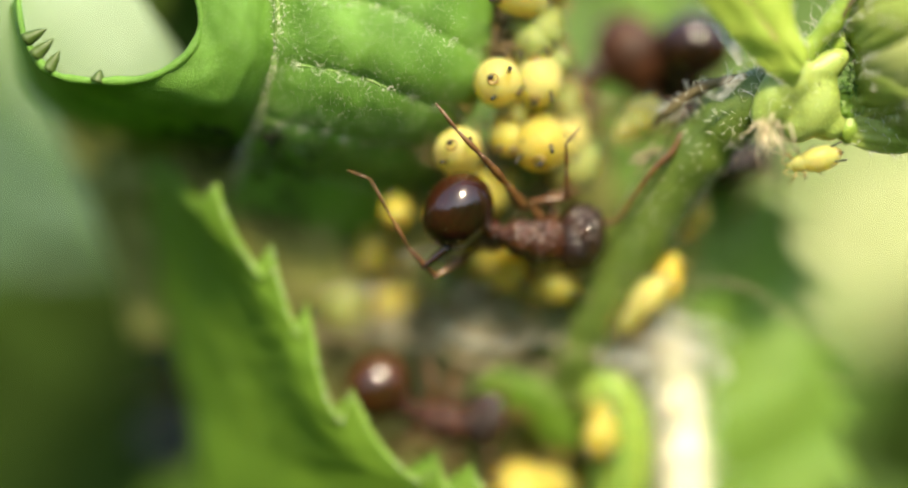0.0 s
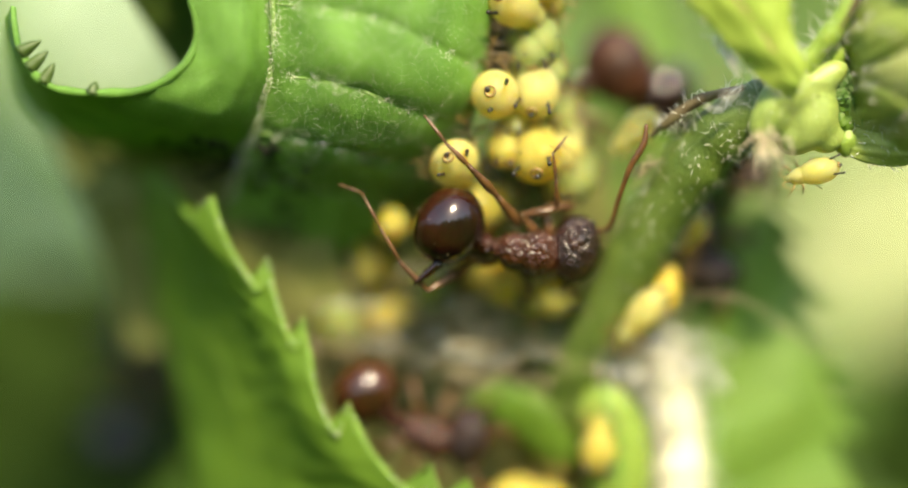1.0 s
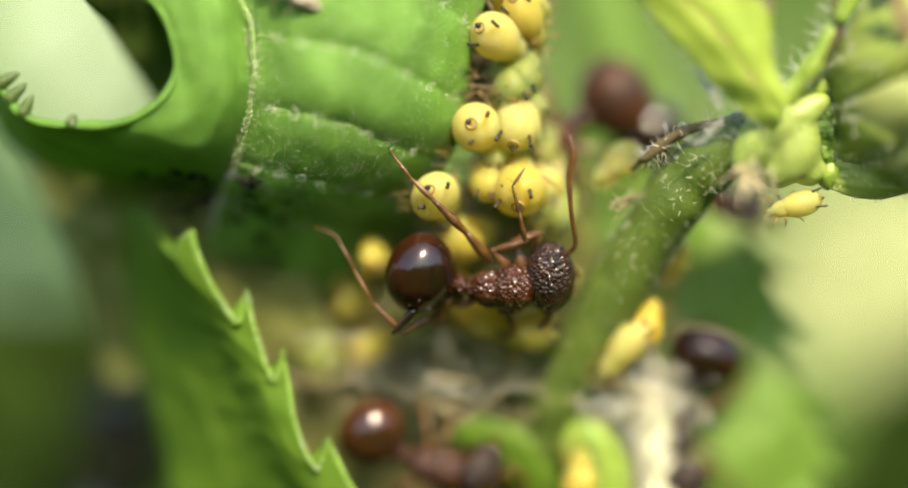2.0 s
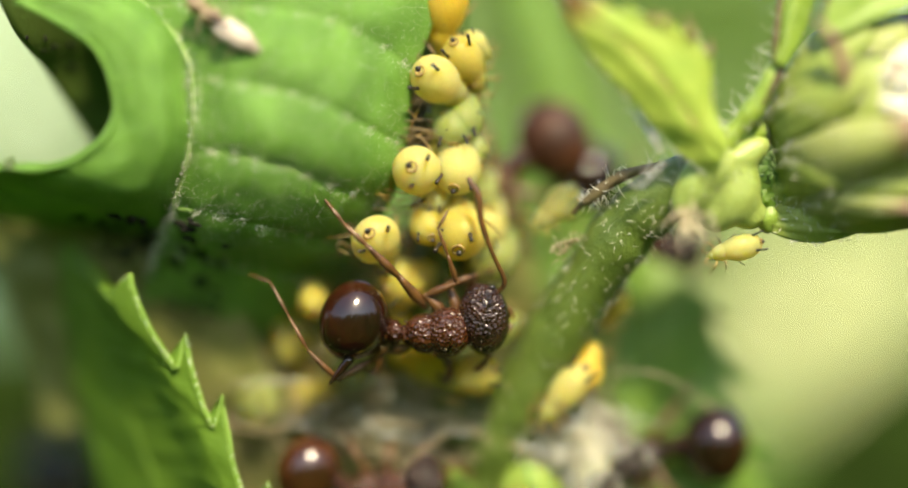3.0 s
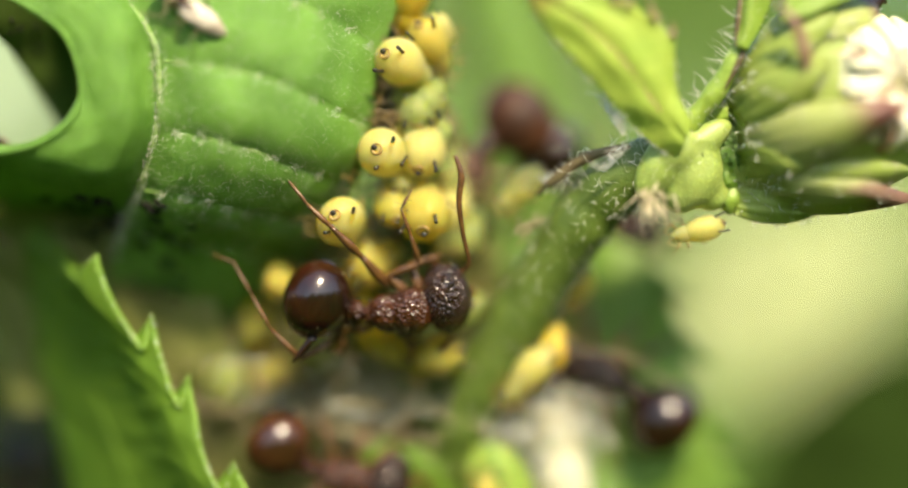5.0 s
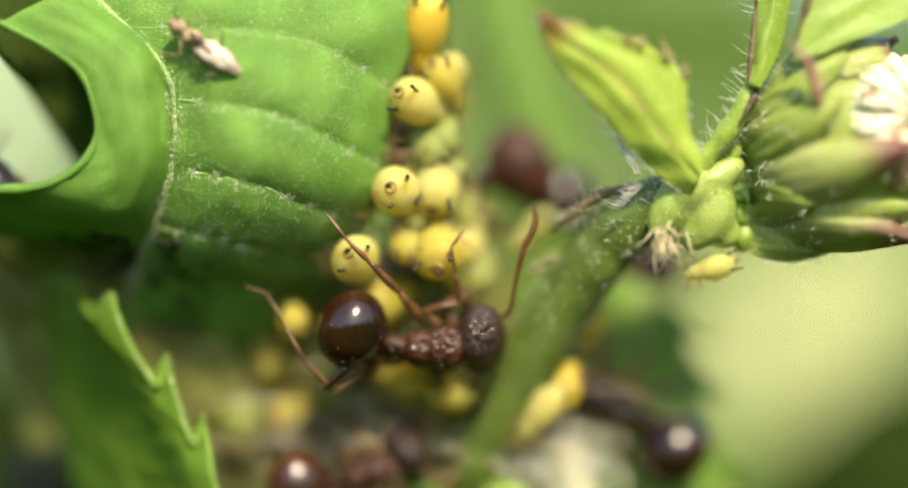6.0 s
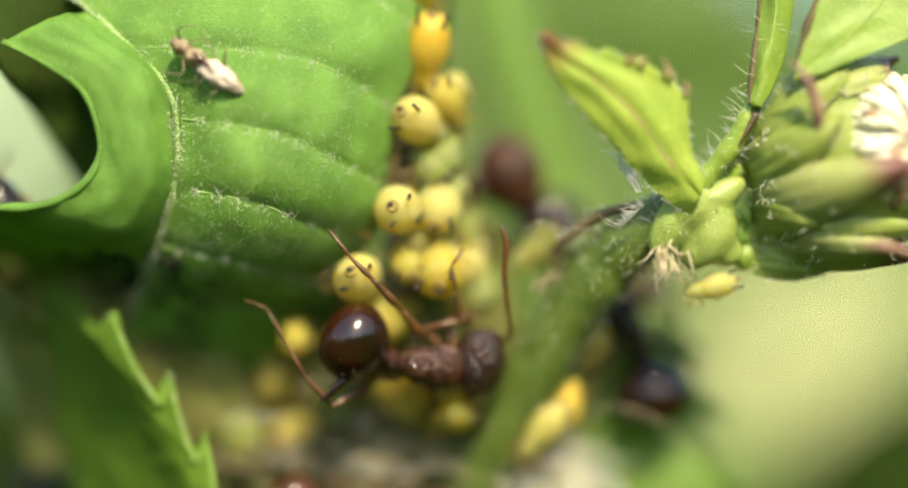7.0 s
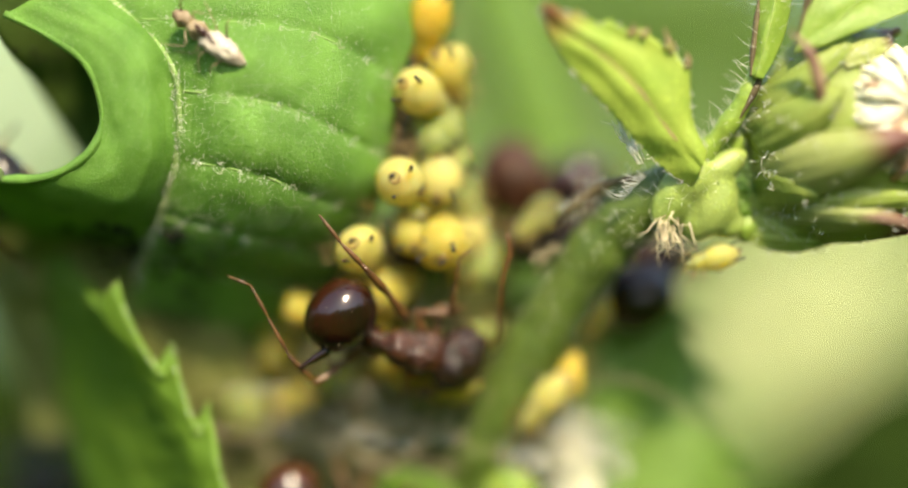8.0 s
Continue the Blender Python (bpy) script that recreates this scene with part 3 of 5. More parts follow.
low = Blade([[(-12.05, 3.6, 1.44), (-9.12, 2.95, 1.19), (-5.69, 3.05, 0.02), (-2.27, 3.55, 0.33), (1.21, 4.1, 1.45)],
             [(-11.37, 3.35, -0.46), (-8.45, 2.65, -0.45), (-5.54, 3.15, -1.24), (-2.27, 3.65, -1.56), (1.84, 4.1, -0.94)],
             [(-10.01, 3.65, -3.46), (-7.6, 3.35, -3.44), (-4.95, 3.55, -3.61), (-1.96, 3.85, -3.78), (2.17, 4.25, -3.49)],
             [(-8.96, 4.05, -6.97), (-6.72, 3.95, -6.8), (-4.19, 4.05, -6.81), (-1.34, 4.15, -6.82), (3.14, 4.55, -6.87)],
             [(-8.36, 4.35, -11.79), (-6.13, 4.35, -11.63), (-3.57, 4.35, -11.63), (-0.7, 4.55, -11.67), (4.12, 4.85, -11.72)]],
            relief=lambda u, v: 0.16 * noise.noise(Vector((u * 9, v * 9, 3))))
part("blade", low.mesh(50, 60, 0.15), LEAF_OLIVE, lower_leaf)
for k in range(4):
    path = [(0.15 + 0.8 * s, 0.1 + 0.2 * k + 0.12 * s) for s in np.linspace(0, 1, 6)]
    part("side_vein", tube(bmesh.new(), low.line(path, 0.0), [0.10, 0.05], 6), LEAF_OLIVE, lower_leaf)
places = []
for _ in range(420):
    u, v = rng.uniform(0.25, 1), rng.uniform(0.42, 0.9)
    places.append((low.at(u, v), low.normal(u, v) * 0.5 + Vector((rng.gauss(0, 1), 0, rng.gauss(0, 0.6)))))
tagged(part("mat_of_hairs", hairs(places, rng, 1.5, 0.02, 0.4, 0.8), HAIR_TAN, lower_leaf, "matted pale plant fibres"), kind="stuff")
bm = bmesh.new()
for _ in range(120):
    u, v = rng.uniform(0.16, 0.42), rng.uniform(0.0, 0.36)
    egg(bm, low.at(u, v) + low.normal(u, v) * 0.03, (rng.uniform(0.05, 0.2), 0.06, 0.06), Matrix.Rotation(rng.uniform(-1, 1), 3, "Y"), 8, 0, 0.3)
tagged(part("frass", bm, FRASS, lower_leaf, "black specks"), kind="stuff")
for k in range(110):
    a = Vector((-0.98, 1.75, -4.58)) + Vector((rng.gauss(0, 2.2), rng.uniform(-0.4, 0.8), rng.gauss(0, 0.7)))
    d = Vector((rng.choice((-1, 1)) * rng.uniform(0.6, 1.3), rng.gauss(0, 0.2), rng.gauss(-0.3, 0.4)))
    part("fibre", tube(bmesh.new(), [a - d, a + Vector((0, 0, rng.gauss(0, 0.15))), a + d], [0.014, 0.032, 0.01], 5, 8, 0.5), HAIR if k % 5 == 0 else HAIR_TAN, lower_leaf)
# a dark fold of the same plant between curl and toothed leaf
fold = Blade([[(-14.02, 3.25, 2.05), (-11.48, 2.25, 1.4), (-9.25, 1.75, 0.93), (-7.39, 1.55, 0.63)], [(-13.29, 3.5, 0.02), (-11.23, 2.55, -0.14), (-9.12, 1.95, -0.29), (-6.96, 1.85, -0.75)],
              [(-12.39, 3.75, -2.2), (-10.54, 3.05, -2.17), (-8.58, 2.45, -2), (-5.94, 2.35, -2.15)], [(-11.53, 4.25, -5.4), (-9.55, 3.75, -5.04), (-7.59, 3.25, -4.69), (-5.07, 3.05, -4.67)]],
             relief=lambda u, v: 0.22 * noise.noise(Vector((u * 7, v * 7, 8))))
part("fold", fold.mesh(40, 44, 0.15), LEAF_OLIVE, lower_leaf, "dark green leaf fold")
bm = bmesh.new()
for _ in range(90):
    u, v = rng.uniform(0.55, 1.0), rng.uniform(0.02, 0.42)
    egg(bm, fold.at(u, v) + fold.normal(u, v) * 0.05, (rng.uniform(0.06, 0.22), 0.07, 0.07), Matrix.Rotation(rng.uniform(-1.2, 1.2), 3, "Y"), 8, 0, 0.3)
tagged(part("frass", bm, FRASS, lower_leaf, "black specks"), kind="stuff")
places = []
for _ in range(90):
    u, v = rng.uniform(0.4, 1.0), rng.uniform(0.0, 0.5)
    places.append((fold.at(u, v), fold.normal(u, v)))
tagged(part("leaf_hairs", hairs(places, rng, 0.35, 0.014, 0.8, 0.8), HAIR_TAN, lower_leaf, "pale litter of hairs"), kind="stuff")

# toothed leaf, its margin in focus and its blade turning away
TIPS = (0.168, 0.352, 0.518, 0.685, 0.845, 0.91)
tlen = (0.17, 0.155, 0.155, 0.15, 0.06, 0.09)


def teeth(u, v):
    w = max(0.0, (u - 0.80) / 0.20)
    if w == 0:
        return (0, 0, 0)
    for tip, ln in zip(TIPS, tlen):
        if tip == TIPS[0] and v < tip:
            f = (v / tip) ** 1.6
        elif tip - 0.012 <= v < tip:
            f = ((v - tip + 0.012) / 0.012) ** 2
        elif tip <= v < tip + ln:
            f = (1 - (v - tip) / ln) ** 2.1
        else:
            continue
        return (0.14 * w * f, 0, 1.0 * w * f)
    return (0, 0, 0)


toothed_leaf = thing("toothed_leaf", pose(0, 0, 0), "bright green leaf with a sharply toothed margin", "leaf")
tooth_blade = Blade([
    [(-12.19, 3.5, 1.12), (-11.23, 2.75, 0.48), (-10.39, 2.15, -0.14), (-9.73, 1.7, -0.75), (-9.21, 1.1, -1.38)],
    [(-11.64, 3.55, -0.54), (-10.75, 2.45, -0.94), (-9.9, 1.55, -1.33), (-9.3, 0.5, -1.61), (-8.88, 0.1, -1.89)],
    [(-11.25, 3.55, -2.19), (-10.11, 2.35, -2.61), (-9.03, 1.3, -2.9), (-8.17, 0.35, -3.04), (-7.57, 0, -3.26)],
    [(-10.62, 3.55, -4.4), (-9.32, 2.25, -4.54), (-8.1, 1.2, -4.66), (-7.21, 0.3, -4.65), (-6.61, 0, -4.75)],
    [(-9.99, 3.55, -6.92), (-8.47, 2.25, -6.85), (-7.19, 1.2, -6.81), (-6.22, 0.3, -6.83), (-5.53, 0, -6.98)],
    [(-9.68, 3.55, -9.12), (-7.95, 2.35, -8.95), (-6.3, 1.4, -8.81), (-4.7, 0.4, -8.67), (-3.33, 0, -8.69)],
    [(-9.2, 3.55, -11.01), (-7.34, 2.45, -10.82), (-5.4, 1.55, -10.52), (-3.21, 0.5, -10.04), (-0.95, 0, -9.51)]],
    relief=lambda u, v: 0.012 * math.sin(44 * v - 12 * u) * (1 - u) + 0.05 * noise.noise(Vector((8 * u, 24 * v, 2))), shift=teeth)
part("blade", tooth_blade.mesh(36, 330, 0.14), LEAF_LOW, toothed_leaf)
part("midrib", tube(bmesh.new(), tooth_blade.line([(0.3, k / 6) for k in range(7)], -0.08), [0.1, 0.14], 8), LEAF_LOW, toothed_leaf)
for k in range(7):
    part("side_vein", tube(bmesh.new(), tooth_blade.line([(0.3 + 0.62 * s, min(1, 0.1 + 0.13 * k - 0.06 * s + 0.1 * s * s)) for s in np.linspace(0, 1, 5)], -0.03), [0.05, 0.02], 6), LEAF_LOW, toothed_leaf)
edge = tooth_blade.line([(1.0, v) for v in np.linspace(0, 1, 211)], -0.06)
bm = tube(bmesh.new(), edge, [0.03, 0.036, 0.036], 6, 420, 0.9)
part("margin", bm, LEAF_RIM, toothed_leaf, "pale leaf edge")
bm = bmesh.new()
for k in range(150):
    v = (k + rng.random()) / 150
    egg(bm, tooth_blade.at(0.985, v) + tooth_blade.normal(0.985, v) * 0.02, (0.018, 0.018, rng.uniform(0.02, 0.05)), Matrix.Rotation(rng.uniform(-0.6, 0.6), 3, "Y"), 6)
tagged(part("beading", bm, LEAF_RIM, toothed_leaf, "tiny pale beading"), kind="stuff")
places = [(tooth_blade.at(1, v), (0.8, -0.4, 0.7)) for v in [rng.random() for _ in range(90)]]
tagged(part("edge_hairs", hairs(places, rng, 0.15, 0.014, 0.6, 0.4), HAIR, toothed_leaf, "short bristles"), kind="stuff")

# leaf behind on the right, on which an ant runs
back_leaf = thing("back_leaf", pose(0, 0, 0), "broad green toothed leaf behind the stem", "leaf")


def back_teeth(u, v):
    w = max(0.0, (u - 0.9) / 0.1)
    f = (v * 7.5 + 0.15) % 1.0
    return (0.9 * w * f ** 2, 0, -0.2 * w * f)


bl = Blade([[(2.77, 3.55, 0.02), (3.56, 3.45, -0.06), (4.18, 3.45, -0.14), (4.74, 3.55, -0.3)],
            [(1.83, 3.65, -1.88), (3.55, 3.35, -1.71), (5.12, 3.35, -1.56), (6.25, 3.65, -1.64)],
            [(1.2, 3.75, -4.41), (3.39, 3.35, -4.23), (5.59, 3.35, -4.07), (6.97, 3.75, -3.94)],
            [(1.2, 3.75, -6.94), (3.55, 3.35, -6.9), (6.06, 3.35, -6.82), (7.76, 3.75, -6.78)],
            [(1.2, 3.75, -9.47), (3.4, 3.45, -9.42), (5.76, 3.45, -9.42), (7.69, 3.85, -9.32)],
            [(1.83, 3.75, -12.31), (3.4, 3.55, -12.28), (4.98, 3.55, -12.28), (6.59, 3.85, -12.17)]],
           relief=lambda u, v: 0.12 * math.sin(20 * v + 9 * abs(u - 0.45)), shift=back_teeth)
part("blade", bl.mesh(40, 160, 0.15), LEAF_BACK, back_leaf)
part("midrib", tube(bmesh.new(), bl.line([(0.45, k / 6) for k in range(7)], 0.0), [0.1, 0.2], 8), VEIN, back_leaf)
for k in range(5):
    part("side_vein", tube(bmesh.new(), bl.line([(0.45 + 0.5 * s, 0.95 - 0.16 * k - 0.1 * s) for s in np.linspace(0, 1, 5)], 0.0), [0.07, 0.03], 6), VEIN, back_leaf)

# small bright shoot at the foot of the stem
shoot = thing("young_shoot", pose(0, 0, 0), "small bright yellow-green young leaf at the stem's foot", "leaf")
b = Blade([[(1.01, 1.65, -6.02), (1.46, 1.5, -5.78), (2, 1.65, -5.98)], [(0.78, 1.75, -6.72), (1.61, 1.4, -6.46), (2.54, 1.75, -6.75)],
           [(1.17, 1.85, -7.81), (1.85, 1.5, -7.69), (2.73, 1.85, -7.88)], [(1.02, 2.05, -9.06), (1.85, 1.75, -9.02), (2.63, 2.05, -9.14)], [(1.33, 2.45, -10.82), (1.79, 2.25, -10.79), (2.34, 2.45, -10.82)]])
part("blade", b.mesh(14, 30, 0.14), BUD, shoot)
part("midrib", tube(bmesh.new(), b.line([(0.5, k / 5) for k in range(6)], 0.0), [0.06, 0.1], 6), VEIN, shoot)
b = Blade([[(-2.22, 2.25, -6.39), (-1.29, 2.15, -5.84), (-0.37, 2.25, -6.16)], [(-1.61, 2.25, -6.78), (-0.37, 1.95, -6.36), (0.56, 2.25, -6.62)], [(-0.68, 2.35, -7.41), (0.25, 2.05, -7.06), (1.17, 2.35, -7.41)], [(0.25, 2.55, -8.36), (0.86, 2.25, -8.01), (1.49, 2.55, -8.36)]])
part("leaflet", b.mesh(12, 20, 0.14), LEAF_LOW, shoot, "smaller dull green leaflet")


# ---- flower head and its bracts ----
flower_stalk = thing("flower_stalk", pose(0, 0, 0), "short hairy green stalk and node below the flower head", "stem")
PED = [(5.59, -0.8, 1.12), (6.12, -0.7, 2.1), (6.99, -0.5, 2.7), (8.5, 0.6, 2.99)]
part("stalk", tube(bmesh.new(), PED, [0.5, 0.45, 0.42, 0.5], 14, 24, 0.2), BUD, flower_stalk)
bm = bmesh.new()
for place, size, turn in (((6.63, -0.70, 1.26), (0.75, 0.55, 0.95), 0.2), ((5.72, -0.90, 1.41), (0.55, 0.5, 1.0), 0.5),
                          ((6.10, -1.10, 1.84), (0.6, 0.45, 0.6), 0.3), ((6.94, -0.80, 2.15), (0.75, 0.45, 0.4), -0.5), ((6.30, -0.60, 0.67), (0.6, 0.45, 0.5), 0.0), ((7.11, -0.40, 0.67), (0.5, 0.4, 0.45), 0.0)):
    egg(bm, place, size, Matrix.Rotation(turn, 3, "Y"), 20, 0.1, 0.2, 2.0)
node = part("node", bm, SHEATH, flower_stalk, "swollen pale green node")
knit = node.modifiers.new("knit", "REMESH")
knit.mode, knit.voxel_size, knit.use_smooth_shade = "VOXEL", 0.06 * MM, True
ease = node.modifiers.new("ease", "SMOOTH")
ease.factor, ease.iterations = 0.6, 45
for base, tip, width, bulge, mat in (((7.76, -0.20, 1.50), (7.28, -0.50, 0.87), 0.9, 0.25, LEAF_LOW), ):
    leaflet("sheath", base, tip, width, bulge, mat, flower_stalk)
for place, size, mat in (((7.60, -0.30, 0.57), (0.35, 0.35, 0.4), BUD), ):
    part("bud", egg(bmesh.new(), place, size, None, 16, 0.1, 0.3), mat, flower_stalk, "small swollen green bud")
tagged(part("dark_down", hairs([(Vector((7.49, -0.60, 1.93)) + Vector((rng.gauss(0, 0.3), 0, rng.gauss(0, 0.35))), (rng.gauss(0, 1), -1, rng.gauss(0, 1))) for _ in range(120)], rng, 0.4, 0.02, 0.3, 0.6), LEAF, flower_stalk, "fine green fuzz"), kind="stuff")
UP = [(6.32, -0.9, 2.33), (7.16, -1.2, 3.37), (7.73, -1.3, 4.53), (8.11, -1.2, 6.14), (8.28, -1, 8.5)]
part("upper_stalk", tube(bmesh.new(), UP, [0.3, 0.26, 0.2, 0.16], 10, 24, 0.25), BUD, flower_stalk, "thin hairy upper stalk")
part("dry_edge", tube(bmesh.new(), [Vector(p) + Vector((0.12, -0.2, 0)) for p in UP], [0.05, 0.09, 0.06], 6, 24, 0.6), STEM_DRY, flower_stalk, "withered brown edge")
tagged(part("hairs", hairs(round_stem(UP, 0.22, 120, rng, 0.0, 0.8) + round_stem(PED, 0.45, 200, rng), rng, 0.5, 0.0075, 0.35, 0.3), HAIR, flower_stalk, "white hairs"), kind="stuff")
tagged(part("withered_tuft", hairs([(Vector((5.45, -1.75, 0.66)) + Vector((rng.gauss(0, 0.2), 0, rng.gauss(0, 0.15))), (rng.gauss(0, 0.35), -0.2, -1)) for _ in range(30)],
            rng, 0.9, 0.03, 0.35, 0.6, (0, 0, -0.6)), HAIR_PALE, flower_stalk, "tuft of withered pale florets"), kind="stuff")
tuft = [(Vector((4.84, -1.50, 2.12)).lerp(Vector((4.25, -1.60, 3.00)), a) + Vector((rng.gauss(0, 0.06), 0, rng.gauss(0, 0.06))), (-0.55, -0.2, 0.85)) for a in np.linspace(0, 0.8, 34)]
low_fringe = [(Vector((4.89, -1.50, 1.83)).lerp(Vector((4.32, -1.20, 1.25)), a), (-0.9, -0.3, 0.25)) for a in np.linspace(0, 1, 16)]
tagged(part("bristles", hairs(tuft, rng, 0.6, 0.022, 0.14, 0.25), HAIR, flower_stalk, "silvery white tuft of hairs"), kind="stuff")
tagged(part("bristles", hairs(low_fringe, rng, 0.5, 0.012, 0.12, 0.3), HAIR, flower_stalk, "stiff white bristles"), kind="stuff")

bract = thing("bract", pose(0, 0, 0), "yellow-green bract with a reddish toothed tip", "leaf")


def bract_teeth(u, v):
    if u < 0.2:
        w, f = (0.2 - u) / 0.2, (v * 24.0) % 1.0
        return (-0.05 * w * f, 0, -0.04 * w * f)
    w = max(0.0, (u - 0.8) / 0.2)
    f = (v * 8.0) % 1.0
    return (0.10 * w * (1 - f) ** 2, 0, 0.16 * w * (1 - f) ** 2) if 0.1 < v < 0.7 else (0, 0, 0)


bb = Blade([[(2.23, -3.30, 5.95), (2.31, -3.30, 5.96), (2.40, -3.30, 5.98)], [(2.50, -2.90, 5.15), (2.84, -3.00, 5.39), (3.17, -2.90, 5.69)],
            [(3.15, -2.50, 4.29), (3.71, -2.70, 4.81), (4.32, -2.60, 5.43)], [(4.01, -2.10, 3.42), (4.60, -2.40, 4.04), (5.32, -2.40, 5.02)],
            [(4.72, -1.80, 2.65), (5.19, -2.20, 3.26), (5.88, -2.20, 4.37)], [(5.32, -1.60, 2.08), (5.72, -2.00, 2.59), (6.02, -2.00, 3.27)],
            [(6.06, -1.50, 1.58), (6.27, -1.80, 2.04), (6.43, -1.70, 2.45)]],
           relief=lambda u, v: 0.02 * math.sin(26 * v + 8 * abs(u - 0.5)) + 0.07 * noise.noise(Vector((4 * u, 5 * v, 6))) - 0.04 * math.exp(-((u - 0.5) / 0.08) ** 2), shift=bract_teeth)
part("blade", bb.mesh(30, 90, 0.13), BRACT, bract)
part("midrib", tube(bmesh.new(), bb.line([(0.5, 0.06 + 0.74 * k / 6) for k in range(7)], -0.005), [0.012, 0.03, 0.02], 6, 30, 0.7), BROWN_TIP, bract, "reddish-brown midrib")
for a, b in (((4.41, -2.60, 5.34), (4.48, -2.80, 5.56)), ((4.70, -2.60, 5.29), (4.82, -2.80, 5.50)), ((5.34, -2.45, 4.98), (5.23, -2.70, 5.48)), ((5.46, -2.40, 4.90), (5.41, -2.60, 5.20)), ((5.85, -2.30, 4.55), (5.80, -2.50, 4.89))):
    a, b = Vector(a), Vector(b)
    part("bract_tooth", tube(bmesh.new(), [a, a.lerp(b, 0.5) + Vector((0.06, 0, 0)), b], [0.07, 0.05, 0.012], 8, 12, 0.5), BROWN_TIP, bract, "withered brown tooth")
places = [(bb.at(u, v), (-0.7 if u < 0.5 else 0.7, -0.3, 0)) for u in (0, 1) for v in [rng.random() for _ in range(50)]]
tagged(part("edge_hairs", hairs(places, rng, 0.16, 0.012, 0.5, 0.4), HAIR, bract, "fine hairs"), kind="stuff")

for name, netting, lab in (
    ("upper_leaf", [[(9.66, -1.5, 8.14), (11.26, -1.5, 8.57), (13.02, -1.4, 8.73)], [(9.15, -1.9, 6.9), (10.93, -1.7, 7.1), (13, -1.5, 7.15)],
                    [(8.75, -2.1, 5.75), (10.0, -2, 6.05), (12.06, -1.8, 6.25)], [(8.55, -2.2, 4.9), (8.85, -2.2, 5.0), (9.3, -2.2, 5.15)]],
     "fresh yellow-green leaf with withered brown margins above the flower"),
    ("upper_leaf", [[(7.97, -1.1, 8.49), (8.22, -1.4, 8.59), (8.78, -1.1, 8.49)], [(7.84, -1.2, 6.72), (8.21, -1.5, 6.69), (8.69, -1.2, 6.65)],
                    [(7.67, -1.4, 5.39), (7.92, -1.7, 5.29), (8.33, -1.5, 5.24)], [(7.54, -1.6, 4.36), (7.63, -1.7, 4.32), (7.82, -1.7, 4.29)]],
     "narrow fresh leaf with a withered brown margin above the flower")):
    root = thing(name, pose(0, 0, 0), lab, "leaf", "leaves above the flower")
    ul = Blade(netting, relief=lambda u, v: 0.07 * noise.noise(Vector((3 * u, 4 * v, 2))))
    part("blade", ul.mesh(20, 40, 0.12), FRESH, root)
    part("margin", tube(bmesh.new(), ul.line([(0.0, k / 8) for k in range(9)], 0.02), [0.03, 0.07, 0.06], 6, 60, 1.6), STEM_DRY, root, "withered brown margin")
    part("midrib", tube(bmesh.new(), ul.line([(0.5, k / 6) for k in range(7)], 0.0), [0.05, 0.03], 6), BUD, root)

flower = thing("flower", pose(0, 0, 0), "opening composite flower head with cream florets and purple-tipped green scales", "flower")
part("receptacle", egg(bmesh.new(), (10.07, -0.5, 2.98), (2.5, 1.85, 2.65), None, 36, 0, 0.05), SCALE_CUP, flower, "green cup")
CUP, CUP_R = Vector((10.07, -0.5, 2.98)), (2.6, 1.9, 2.75)


def cup_scale(base, tip, width, mat, lift):
    """A scale that hugs the cup from base to tip, its tip standing a little off."""
    base, tip = Vector(base), Vector(tip)
    d = tip - base
    side = Vector((-d.z, 0, d.x)).normalized()
    rows = []
    for k in range(9):
        x = k / 8
        w = width / 2 * max(0.03, math.sin(math.pi * 0.76 * x) ** 0.85)
        row = []
        for c in (-1, -0.5, 0, 0.5, 1):
            p = tip - d * x + side * w * c
            q = 1 - ((p.x - CUP.x) / CUP_R[0]) ** 2 - ((p.z - CUP.z) / CUP_R[2]) ** 2
            p.y = CUP.y - CUP_R[1] * math.sqrt(max(q, 0.0)) - 0.05 - lift * (1 - x) ** 1.5 - 0.28 * width * (1 - c * c) * math.sin(math.pi * min(1.0, 0.15 + 0.85 * x))
            row.append(p)
        rows.append(row)
    b = Blade(rows, relief=lambda u, v: 0.015 * math.sin(26 * u) + 0.03 * noise.noise(Vector((5 * u, 6 * v, width))))
    part("scale", b.mesh(14, 24, 0.1), mat, flower, "purple-tipped green scale" if mat is SCALE else "")
    return b


